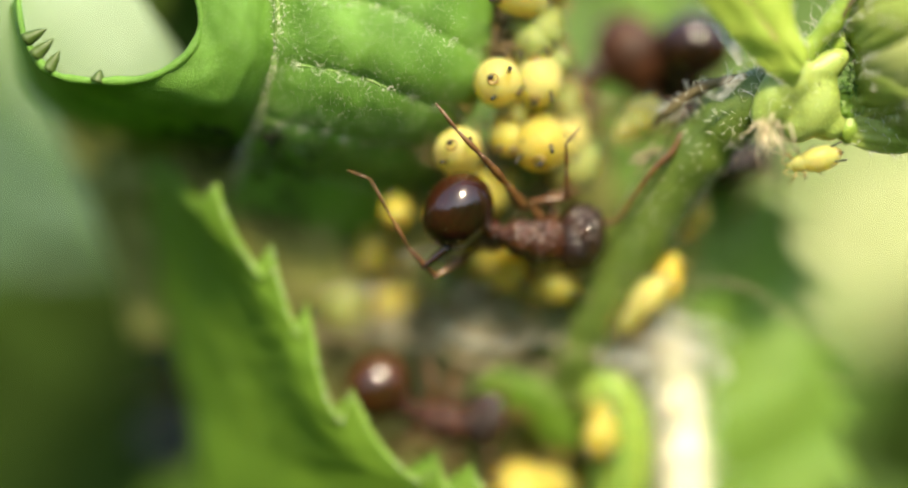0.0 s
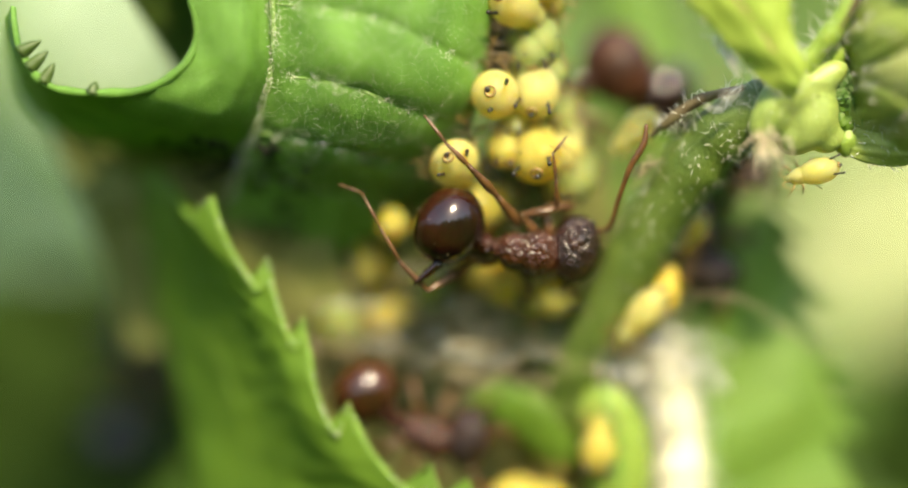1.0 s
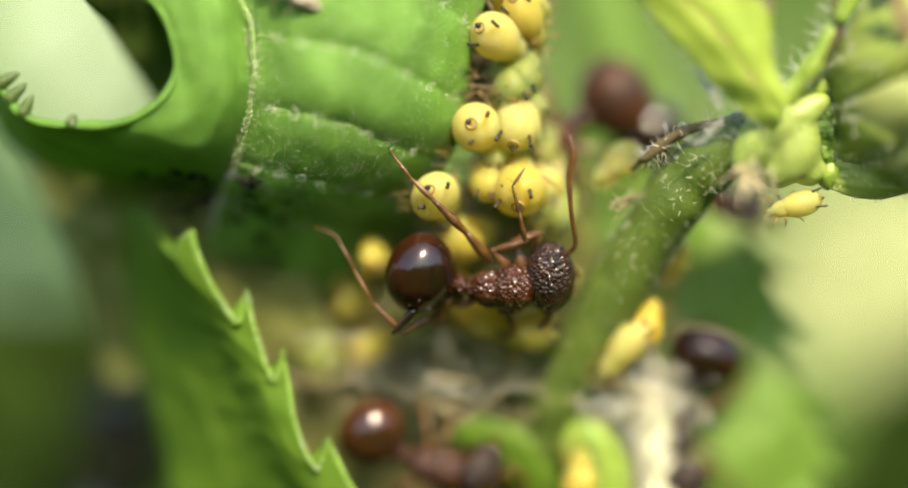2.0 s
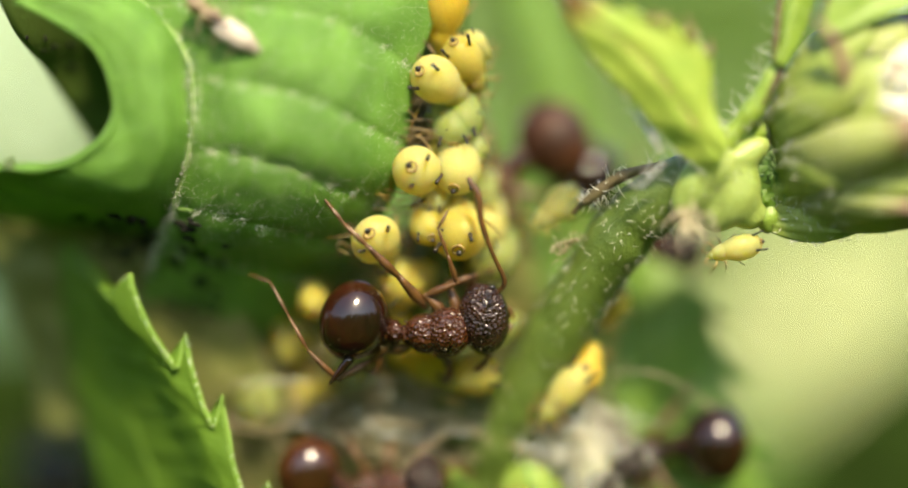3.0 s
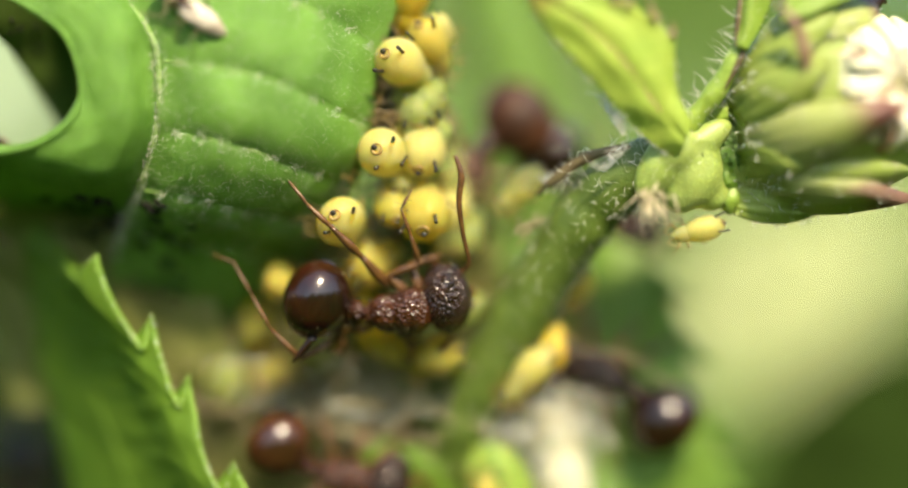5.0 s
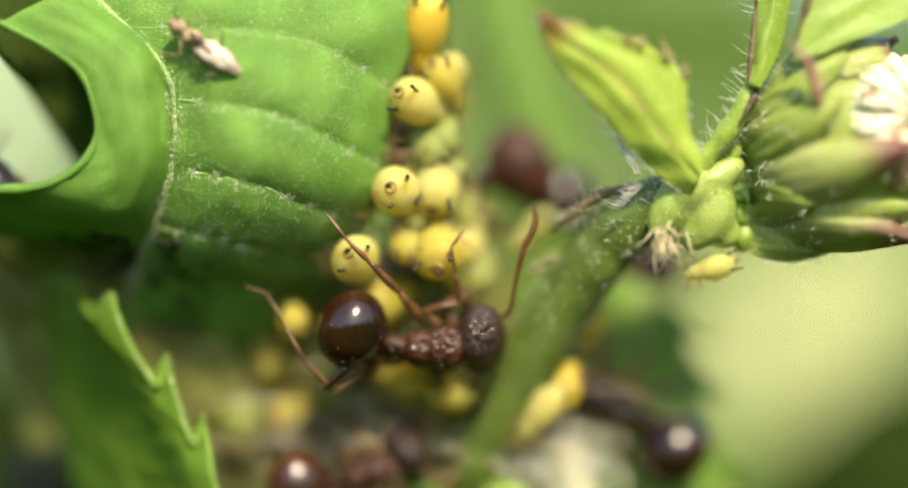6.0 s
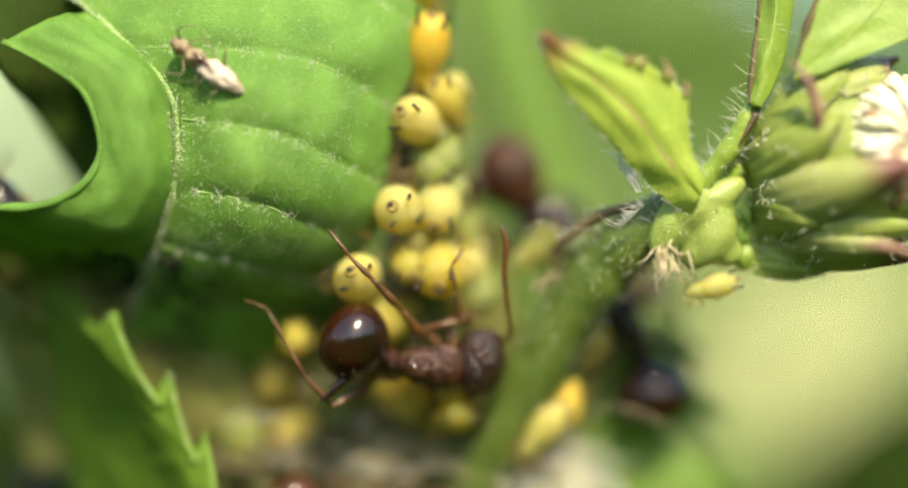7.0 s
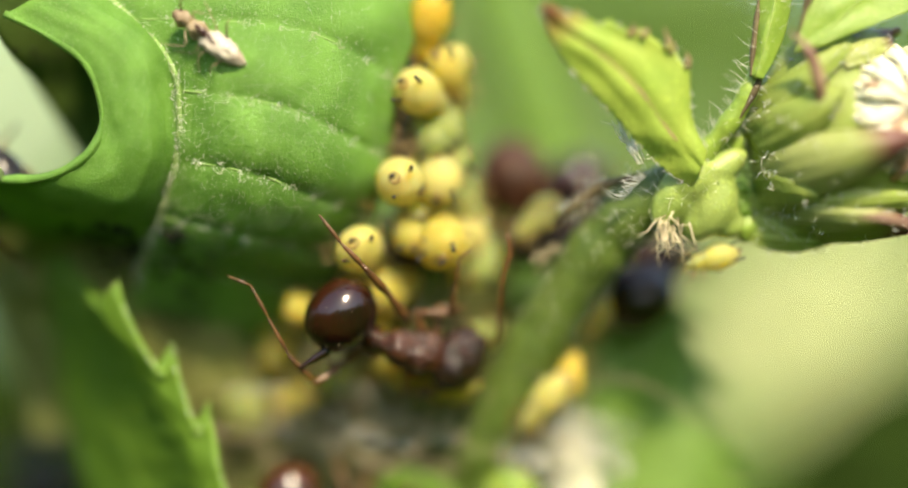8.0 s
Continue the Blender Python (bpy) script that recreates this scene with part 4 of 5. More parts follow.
for base, tip, width, mat, lift in (
    ((7.67, 0.00, 0.53), (9.89, 0.00, 0.23), 1.0, SCALE_CUP, 0.05), ((7.64, 0.00, 1.50), (9.21, 0.00, 1.28), 1.2, SCALE_CUP, 0.05), ((7.61, 0.00, 3.23), (9.96, 0.00, 5.56), 1.0, SCALE_CUP, 0.05),
    ((7.61, 0.00, 2.70), (9.77, 0.00, 3.98), 1.35, SCALE_CUP, 0.2), ((8.69, 0.00, 4.20), (10.34, 0.00, 5.86), 0.9, SCALE_CUP, 0.1), ((9.74, 0.00, 4.80), (11.46, 0.00, 5.63), 0.8, SCALE, 0.1),
    ((8.54, 0.00, 0.90), (12.29, 0.00, 1.28), 0.9, SCALE_CUP, 0.1), ((7.86, 0.00, 0.68), (12.29, 0.00, 0.57), 1.0, SCALE, 0.6), ((7.79, 0.00, 1.68), (11.61, 0.00, 2.85), 1.5, SCALE, 0.75)):
    sb = cup_scale(base, tip, width, mat, lift)
    places = [(sb.at(u, v), sb.normal(u, v) * 0.4 + Vector((rng.gauss(0, 0.6), -0.2, rng.gauss(-0.3, 0.6)))) for u, v in [(rng.choice((0.02, 0.98, rng.random())), rng.uniform(0.15, 1)) for _ in range(40)]]
    tagged(part("scale_hairs", hairs(places, rng, 0.24, 0.012, 0.3, 0.6), HAIR, flower, "white hairs"), kind="stuff")
DOME, APEX = Vector((11.05, -0.95, 3.3)), Vector((11.52, -2.35, 3.46))
part("floret_mass", egg(bmesh.new(), DOME, (1.7, 1.35, 1.85), None, 32, 0.0, 0.08, 5), CREAM, flower, "packed cream florets")
# slender cream florets closed over the dome towards its tip
for layer, count, reach, lift in ((0, 52, 1.0, 0.0), (1, 46, 0.86, 0.10), (2, 34, 0.62, 0.2)):
    for k in range(count):
        a = 2 * math.pi * (k + 0.5 * layer) / count + rng.uniform(-0.06, 0.06)
        ca, sa = math.cos(a), math.sin(a)
        foot = DOME + Vector((1.75 * ca * reach, -1.35 * math.sqrt(max(0.0, 1.02 - reach ** 2)), 1.95 * sa * reach))
        end = APEX + Vector((0.22 * ca, 0.1 * layer, 0.22 * sa)) + Vector((rng.uniform(-0.2, 0.2), 0, rng.uniform(-0.2, 0.2)))
        leaflet("petal", foot, end, rng.uniform(0.18, 0.30), 0.40 + lift + rng.uniform(-0.08, 0.1), BROWN_TIP if rng.random() < 0.09 else FLORET, flower, "cream petal", 0.5, 0.05, (0.6 * ca, -0.8, 0.6 * sa))
# two free scales that stand away from the head
for points, wide in (([(9.08, -2.50, 3.38), (9.09, -2.75, 4.01), (8.81, -2.90, 4.86), (8.34, -2.80, 5.41)], (0.05, 0.16, 0.13, 0.02)), ([(10.10, -2.65, 0.81), (10.73, -2.75, 0.75), (11.76, -2.60, 0.49)], (0.04, 0.13, 0.06))):
    bm = tube(bmesh.new(), points, wide, 10, 24, 0.35)
    part("loose_scale", bm, PURPLE, flower, "purple-brown withered scale")
part("withered_tip", egg(bmesh.new(), (10.09, -1.60, 5.58), (0.16, 0.12, 0.12), None, 10, 0, 0.6), BROWN_TIP, flower, "withered brown tip")


# ---- aphids ----
def aphid(name, mat, label, group):
    """A plump wingless aphid, head along +x, back along +z, about 1.7 long."""
    root = thing(name, pose(0, 0, 0), label, "aphid", group)
    part("abdomen", egg(bmesh.new(), (-0.22, 0, 0.1), (0.80, 0.72, 0.64), None, 24, 0.10, 0.03), mat, root)
    part("thorax", egg(bmesh.new(), (0.44, 0, 0.06), (0.44, 0.48, 0.40), None, 16, 0.1), mat, root)
    part("head", egg(bmesh.new(), (0.80, 0, 0.03), (0.20, 0.27, 0.2), None, 14), mat, root)
    for s in (-1, 1):
        part("eye", egg(bmesh.new(), (0.84, 0.24 * s, 0.1), (0.05, 0.05, 0.05), None, 8), APHID_DARK, root, "black eye")
        bm = tube(bmesh.new(), [(-0.62, 0.40 * s, 0.42), (-0.86, 0.47 * s, 0.58), (-1.06, 0.52 * s, 0.68)], [0.07, 0.05, 0.06], 8, 6)
        part("cornicle", bm, APHID_DARK, root, "short black tube")
        bm = tube(bmesh.new(), [(0.92, 0.12 * s, 0.08), (1.15, 0.3 * s, 0.24), (0.9, 0.62 * s, 0.36), (0.35, 0.85 * s, 0.42)], [0.03, 0.022, 0.016, 0.01], 5, 14)
        part("antenna", bm, APHID_LEG, root)
        for x, dx in ((0.62, 0.35), (0.42, 0.0), (0.2, -0.4)):
            bm = tube(bmesh.new(), [(x, 0.25 * s, -0.1), (x + dx * 0.5, 0.62 * s, 0.1), (x + dx, 0.86 * s, -0.2), (x + dx * 1.3, 0.95 * s, -0.46)], [0.05, 0.04, 0.025, 0.015], 5, 10)
            part("leg", bm, APHID_LEG, root)
    part("tail", egg(bmesh.new(), (-1.0, 0, 0.26), (0.12, 0.09, 0.08), None, 8), APHID_DARK, root, "dark tail tip")
    ring = [(-0.23 - 0.8 * math.sqrt(1 - (0.15 * math.cos(a) / 0.78) ** 2 - ((0.24 + 0.12 * math.sin(a)) / 0.7) ** 2), 0.15 * math.cos(a), 0.34 + 0.12 * math.sin(a)) for a in np.linspace(0, 2 * math.pi, 13)]
    part("anal_ring", tube(bmesh.new(), ring, [0.02, 0.05, 0.02], 5, 24, 0.8), APHID_LEG, root, "dark brown ring")
    return root


kinds = {"y": (YELLOW, "plump yellow aphid with black cornicles feeding on the plant"),
         "o": (ORANGE, "orange-yellow aphid with black cornicles feeding on the plant"),
         "p": (LEMON, "pale translucent lemon-yellow aphid with black cornicles"),
         "l": (LIME, "small pale green aphid feeding on the plant")}
first = {}
# kind, size, place, turn, tilt, roll and, for the long ones, their stretch
ON_THE_STEM_TOP = (
    ("o", 0.85, (-0.63, 0.32, 5.81), -100, 15, 0, 1.35),
    ("p", 0.92, (-0.73, 0.09, 4.01), -35, 35, 20),
    ("y", 0.8, (-0.09, 0.45, 4.48), -60, 25, 0),
    ("l", 0.75, (-0.48, 0.45, 2.98), 95, 20, 0),
    ("l", 0.7, (-0.14, 0.54, 3.24), 80, 20, 0),
    ("p", 0.88, (-0.29, 0.36, 2.0), 80, 25, 0),
    ("l", 0.45, (-0.21, 0.41, 2.83), 120, 30, 0),
    ("l", 0.42, (-0.48, 0.36, 2.53), 60, 25, 0),
    ("l", 0.4, (-0.03, 0.5, 3.49), 100, 20, 0),
    ("l", 0.5, (-0.66, 0.59, 3.24), 30, 20, 0),
    ("y", 0.7, (-0.58, 0.63, 2.5), 100, 20, 0),
    ("y", 0.8, (-0.73, 0.54, 7.52), -80, 20, 0),
    ("l", 0.5, (0.09, 0.63, 2.42), 110, 20, 0),
    ("p", 0.5, (0.17, 0.45, 4.96), -40, 20, 0),
)
ON_THE_STEM = (
    ("p", 0.92, (-1.3, 0.05, 1.73), -30, 58, 0),
    ("y", 0.7, (-1.14, 0.45, 0.5), 110, 35, 0),
    ("y", 1.0, (-0.24, 0.32, 0.32), 95, 35, -20),
    ("p", 0.85, (0.47, 1.50, 0.44), 70, 25, 0),
    ("p", 0.9, (-2.35, 0.14, -0.06), -50, 55, 0),
    ("l", 0.8, (0.82, 1.50, -0.29), 60, 30, 0),
    ("l", 0.6, (0.24, 1.75, 1.39), 40, 20, 0),
    ("p", 0.5, (-0.84, 0.45, 1.14), 60, 30, 0),
    ("l", 0.45, (0.47, 1.50, 1.24), 80, 30, 0),
)
ROUND_THE_ANT = (
    ("y", 0.85, (-1.58, 1.2, -1.05), 20, 20, 0),
    ("y", 0.6, (-4.1, 1.4, -1.57), 100, 40, 0),
    ("y", 0.72, (-4.78, 2.95, -2.76), 110, 20, 0),
    # yellow aphid given the lime colour to stand for its dimness in shade
    ("l", 0.85, (-5.57, 3.05, -4.24), 80, 10, 0),
    ("y", 0.72, (-4.25, 3.05, -4.11), 10, 10, 0),
    ("y", 0.9, (-1.28, 1.55, -3.07), 170, 20, 0),
    ("y", 0.78, (0, 1, -3.55), 195, 15, 0),
    # lime here likewise paints in the shade on a yellow aphid
    ("l", 0.8, (-3.02, 2.85, -3.41), 40, 30, 0),
    ("l", 0.62, (0.82, 1.2, -2.29), 30, 40, 0),
    ("y", 0.55, (-1.96, 1.4, -0.75), 80, 25, 0),
    ("y", 0.75, (-2.05, 1.75, -2.13), 60, 20, 0),
    ("p", 0.6, (0.34, 1.5, -0.52), 100, 30, 0),
    ("p", 0.55, (-1.97, 1.5, -1.51), 40, 20, 0),
)
APART = (
    ("p", 0.6, (2.26, 0.9, 0.82), 218, 0, 25, 1.3),
    ("p", 0.66, (2.42, 1.0, -4.04), 230, 0, 10, 1.45),
    ("o", 0.62, (3.06, 1.3, -3.33), 70, 0, 0),
    ("y", 0.62, (3.75, 1.55, -1.82), 240, 0, 50),
    ("p", 0.5, (6.68, -0.45, -0.25), 194, -8, 10, 1.45),
    ("y", 0.7, (1.34, 1.4, -7.37), 85, 5, 0),
    ("y", 1.2, (-0.52, 1.95, -9.15), 10, 15, 0),
)
for kind, size, place, turn, tilt, roll_, *long in ON_THE_STEM_TOP + ON_THE_STEM + ROUND_THE_ANT + APART:
    mat, text = kinds[kind]
    m = facing(*place, turn, tilt, roll_)
    if kind not in first:
        first[kind] = aphid("aphid", mat, text, "aphid colony")
        ob = first[kind]
    else:
        ob = copy_thing(first[kind], pose(0, 0, 0))
    ob.matrix_basis = m @ Matrix.Diagonal((size * (long[0] if long else rng.uniform(0.95, 1.15)), size * rng.uniform(0.9, 1.05), size * rng.uniform(0.9, 1.05), 1))


# ---- ants ----
def hairy(bm, centre, radii, rng, count, length=0.09):
    for _ in range(count):
        d = Vector([rng.gauss(0, 1) for _ in range(3)]).normalized()
        d.z = abs(d.z)
        p = Vector(centre) + Vector([d[i] * radii[i] for i in range(3)])
        tube(bm, [p, p + d * length], [0.008, 0.003], 3, 1)
    return bm


def ant(name, label, legs, antennae, m, dark=False, dusky=False, red=None):
    """A worker ant, head along +x, back along +z, about 4.6 long. legs and antennae: point lists from the body outwards."""
    root = thing(name, m, label, "ant", "ants tending aphids")
    r = random.Random(9)
    body = ANT_HEAD if dusky else ANT_BODY
    part("gaster", egg(bmesh.new(), (-1.78, 0.14, 0.12), (0.90, 1.04, 0.88), Matrix.Rotation(-0.25, 3, "Z"), 36, 0.06, 0.03, 1.2), ANT_BLACK if dark else red or ANT_GASTER, root, "glossy dark brown abdomen")
    part("gaster_ring", egg(bmesh.new(), (-0.98, 0.02, 0.02), (0.2, 0.40, 0.34), None, 18), body, root)
    bm = egg(bmesh.new(), (-0.74, -0.08, 0.05), (0.21, 0.33, 0.34), None, 16, 0, 0.2)
    part("postpetiole", bm, body, root, "knobbed waist segment")
    bm = egg(bmesh.new(), (-0.40, -0.08, 0.02), (0.24, 0.27, 0.30), None, 16, 0, 0.2)
    part("petiole", bm, body, root, "knobbed waist segment")
    bm = egg(bmesh.new(), (0.0, -0.04, 0.10), (0.52, 0.50, 0.46), None, 22, -0.1, 0.12, 5)
    egg(bm, (0.58, 0.04, 0.14), (0.64, 0.62, 0.56), None, 24, -0.1, 0.12, 5)
    part("mesosoma", bm, body, root, "pitted reddish-brown midbody")
    for s in (-1, 1):
        part("spine", tube(bmesh.new(), [(-0.22, 0.16 * s, 0.24), (-0.55, 0.24 * s, 0.42)], [0.05, 0.01], 6, 3), body, root)
    head = part("head", egg(bmesh.new(), (1.50, 0.46, 0.08), (0.66, 0.92, 0.62), Matrix.Rotation(0.2, 3, "Z"), 28, 0.04, 0.06, 7), ANT_BLACK if dark else ANT_HEAD, root, "finely pitted dark head", at=(1.0, 0.15, 0.05))
    for s in (-1, 1):
        part("eye", egg(bmesh.new(), (0.62, 0.31 + 0.80 * s, 0.2), (0.11, 0.07, 0.11), None, 10), ANT_BLACK, head, "black eye")
        part("mandible", tube(bmesh.new(), [(0.85, 0.31 + 0.3 * s, -0.15), (1.12, 0.31 + 0.26 * s, -0.25), (1.25, 0.31 + 0.04 * s, -0.3)], [0.10, 0.09, 0.03], 7, 6), ANT_LEG, head)
    for pts in antennae:
        q = [Vector(p) - Vector((1.0, 0.15, 0.05)) for p in pts]
        part("antenna", tube(bmesh.new(), q, [0.055, 0.065, 0.06, 0.08, 0.095, 0.05], 8, 22), ANT_LEG, head, "elbowed antenna")
    made = []
    for pts in legs:
        bm = bmesh.new()
        for k, (a, b) in enumerate(zip(pts, pts[1:])):
            a, b = Vector(a), Vector(b)
            w = (0.16, 0.125, 0.085, 0.055, 0.045, 0.04)[min(k, 5)]
            sag = Vector((0, 0, 0.05)) * (b - a).length
            tube(bm, [a, a.lerp(b, 0.4) + sag, b], [0.55 * w, w, 0.5 * w], 8, 9)
            egg(bm, b, (0.55 * w,) * 3, None, 8)
        for k in range(26):
            p = spline(pts, r.uniform(0.3, 1))
            tube(bm, [p, p + Vector((r.gauss(0, 0.08), r.gauss(0, 0.08), r.uniform(0, 0.08)))], [0.008, 0.003], 3, 1)
        made.append(part("leg", bm, ANT_LEG, root, at=pts[0]))
    bm = hairy(bmesh.new(), (-1.76, 0.16, 0.12), (0.9, 0.94, 0.84), r, 16, 0.14)
    hairy(bm, (0.62, 0.02, 0.12), (0.62, 0.58, 0.52), r, 40)
    tagged(part("body_hairs", bm, HAIR_TAN, root, "sparse pale hairs"), kind="stuff")
    hb = hairy(bmesh.new(), (0.48, 0.31, 0), (0.55, 0.90, 0.58), r, 60)
    tagged(part("head_hairs", hb, HAIR_TAN, head, "sparse pale hairs"), kind="stuff")
    return root, head, made


def plain_legs():
    out = []
    for s in (-1, 1):
        for x, dx in ((0.75, 0.75), (0.35, -0.05), (0.05, -0.95)):
            out.append([(x, 0.2 * s, -0.1), (x + dx * 0.45, 0.85 * s, 0.28), (x + dx * 0.9, 1.35 * s, -0.1), (x + dx * 1.2, 1.7 * s, -0.55), (x + dx * 1.55, 2.0 * s, -0.62)])
    return out


def plain_antennae():
    return [[(1.75, 0.15 + 0.25 * s, 0.2), (2.05, 0.15 + 0.6 * s, 0.35), (2.2, 0.15 + 0.95 * s, 0.35), (2.55, 0.15 + 0.85 * s, 0.1), (2.9, 0.15 + 0.6 * s, -0.15)] for s in (-1, 1)]


main_legs = [
    [(-0.77, -0.27, -0.1), (-1.34, -0.83, -0.3), (-2.14, -1.31, 0.1), (-2.9, -0.6, 0.2), (-3.45, 0.3, 0.1), (-3.93, 1.12, -0.1), (-4.49, 1.31, -0.3)],
    [(0, 0.62, -0.1), (-0.67, 1.37, 0.45), (-1.49, 2.14, 0.8), (-2.08, 2.68, 0.8), (-2.65, 3.36, 0.6)],
    [(-0.3, -0.42, -0.2), (-1.01, -0.6, -0.3), (-1.16, -1.16, -0.4), (-1.46, -1.13, -0.5)],
    [(0.52, 0.48, -0.1), (0, 0.92, 0.1), (0.77, 1.28, 0.3), (0.52, 1.96, 0.6), (0.24, 2.63, 0.75), (0.48, 3.12, 0.7)],
    [(0.3, -0.42, -0.2), (0.62, -0.68, -0.3), (0.77, -1.01, -0.5), (0.67, -1.23, -0.7)],
    [(0.89, 0.4, -0.1), (0.52, 1.22, -0.1), (1.19, 1.52, -0.2), (1.04, 1.07, -0.4)],
]
main_antennae = [[(1.67, 1.07, 0.15), (1.92, 1.43, 0.4), (1.52, 2.14, 0.75), (1.16, 2.89, 0.95), (1.01, 3.53, 1.0), (0.71, 3.96, 1.0)],
                 [(1.71, -0.27, 0), (1.67, -0.64, -0.2), (1.34, -1.01, -0.5)]]
worker, worker_head, worker_legs = ant("ant", "reddish-brown ant with a glossy dark abdomen tending yellow aphids", main_legs, main_antennae, pose(0, 0, 0))
# a leg's tibia beside the gaster, added as a separate piece
for p in (((-2.3, -1.5, 0.3), (-1.8, -0.8, 0.35)), ):
    part("tibia", tube(bmesh.new(), [p[1], p[0]], [0.13, 0.1, 0.03], 9, 8), ANT_GASTER, worker, "glossy dark tibia")
lower_ant, lower_head, lower_legs = ant("ant", "reddish-brown ant with a shiny abdomen low in the colony", plain_legs(), plain_antennae(), pose(0, 0, 0), red=ANT_RED)
lower_ant.scale = (0.92, 0.92, 0.92)
runner, runner_head, runner_legs = ant("ant", "dark ant running over the leaf behind the stem", plain_legs(), plain_antennae(), pose(0, 0, 0), False, True)
runner.scale = (1.0, 1.0, 1.0)
rear_ant, rear_head, rear_legs = ant("ant", "reddish-brown ant with a dark head behind the aphids", plain_legs(), plain_antennae(), pose(0, 0, 0), red=ANT_DULL)
rear_ant.scale = (1.1, 1.1, 1.1)
side_ant, side_head, side_legs = ant("ant", "dark ant beyond the stem behind the aphids", plain_legs(), plain_antennae(), pose(0, 0, 0))
far_ant, far_head, far_legs = ant("ant", "dark ant behind the toothed leaf", plain_legs(), plain_antennae(), pose(0, 0, 0), True)
curl_ant, curl_head, curl_legs = ant("ant", "black ant inside the rolled leaf margin", plain_legs(), [], pose(0, 0, 0), True)

# ---- shed skin on the leaf ----
spot = curl_blade.at(0.205, 0.28) + curl_blade.normal(0.205, 0.28) * 0.12
skin = thing("shed_aphid_skin", facing(*spot, -33) @ Matrix.Scale(1.35, 4), "whitish shed aphid skin stuck on the leaf", "insect skin")
part("body", egg(bmesh.new(), (0.36, -0.02, 0.1), (0.52, 0.20, 0.17), None, 24, 0.25, 0.6, 3.5), SKIN, skin)
part("thorax", egg(bmesh.new(), (-0.22, 0.03, 0.09), (0.26, 0.17, 0.14), None, 16, 0, 0.6, 4), SKIN_TAN, skin, "crumpled tan front part")
part("head", egg(bmesh.new(), (-0.58, 0.06, 0.07), (0.24, 0.15, 0.11), None, 12, 0, 0.6, 4), SKIN_TAN, skin)
part("stripe", egg(bmesh.new(), (0.0, 0.02, 0.22), (0.34, 0.07, 0.06), Matrix.Rotation(-0.2, 3, "Z"), 14, 0, 0.7, 5), ANT_BODY, skin, "dark brown split")
for k in range(8):
    s = -1 if k % 2 else 1
    x = -0.6 + 0.16 * k
    a = Vector((x, 0.1 * s, 0.05))
    mid = a + Vector((rng.gauss(-0.05, 0.15), rng.uniform(0.15, 0.35) * s, 0.12))
    part("leg", tube(bmesh.new(), [a, mid, mid + Vector((rng.gauss(-0.1, 0.2), rng.uniform(0.05, 0.3) * s, -0.1))], [0.02, 0.014, 0.006], 5, 8, 0.6), SKIN_TAN if k % 3 else STEM_DRY, skin)


# ---- what moves ----
WORKER = [
    (0, -0.79, -0.01, -2.19, -17, 14.28, 0),
    (0.5, -0.80, -0.01, -2.22, -17, 13.44, 0),
    (1, -0.88, -0.01, -2.21, -15, 9.24, 0),
    (1.5, -0.95, -0.00, -2.27, -10, 4.2, 0),
    (3, -1.18, -0.00, -2.34, -4, 0.84, 0),
    (3.5, -1.15, 0.00, -2.19, -1, 0, 0),
    (4, -1.31, 0.00, -2.07, 2, 0, 0),
    (4.5, -1.29, -0.00, -2.31, -4, 0.84, 0),
    (4.7, -1.31, -0.00, -2.31, -4, 0.84, 0),
    (6, -0.75, -0.00, -2.24, -9, 5.88, 0),
    (6.5, -0.76, -0.01, -2.16, -9, 8.4, 0),
    (7, -0.82, -0.01, -2.20, -13, 9.24, 0),
    (7.3, -1.17, -0.01, -2.68, -21, 10.08, 0),
    (7.5, -1.28, -0.01, -2.24, -22, 11.76, 0),
    (8, -1.35, 0.01, -2.49, -23, 15, 0),
]
LOWER = [
    (0, -3.17, 1.66, -7.06, -22, 0, 0),
    (0.5, -3.03, 1.66, -7.25, -29, 0, 0),
    (1, -3.51, 1.66, -7.05, -30, 0, 0),
    (1.5, -3.00, 1.66, -7.08, -25, 0, 0),
    (1.7, -2.81, 1.66, -7.09, -26, 0, 0),
    (2.8, -2.66, 1.66, -6.59, -10, 0, 0),
    (3.2, -2.63, 1.66, -6.42, -12, 0, 0),
    (3.5, -2.56, 1.66, -6.29, -14, 0, 0),
    (3.8, -2.75, 1.66, -6.47, -18, 0, 0),
    (4, -2.68, 1.66, -6.46, -18, 0, 0),
    (4.5, -2.74, 1.66, -6.69, -24, 0, 0),
    (5.8, -2.43, 1.66, -6.16, 3, 0, 0),
    (6, -2.37, 1.66, -5.72, 14, 0, 0),
    (6.5, -2.25, 1.66, -6.02, 2, 0, 0),
    (7.5, -2.90, 1.66, -7.00, -16, 0, 0),
    (8, -2.85, 1.66, -7.21, -18, 0, 0),
]
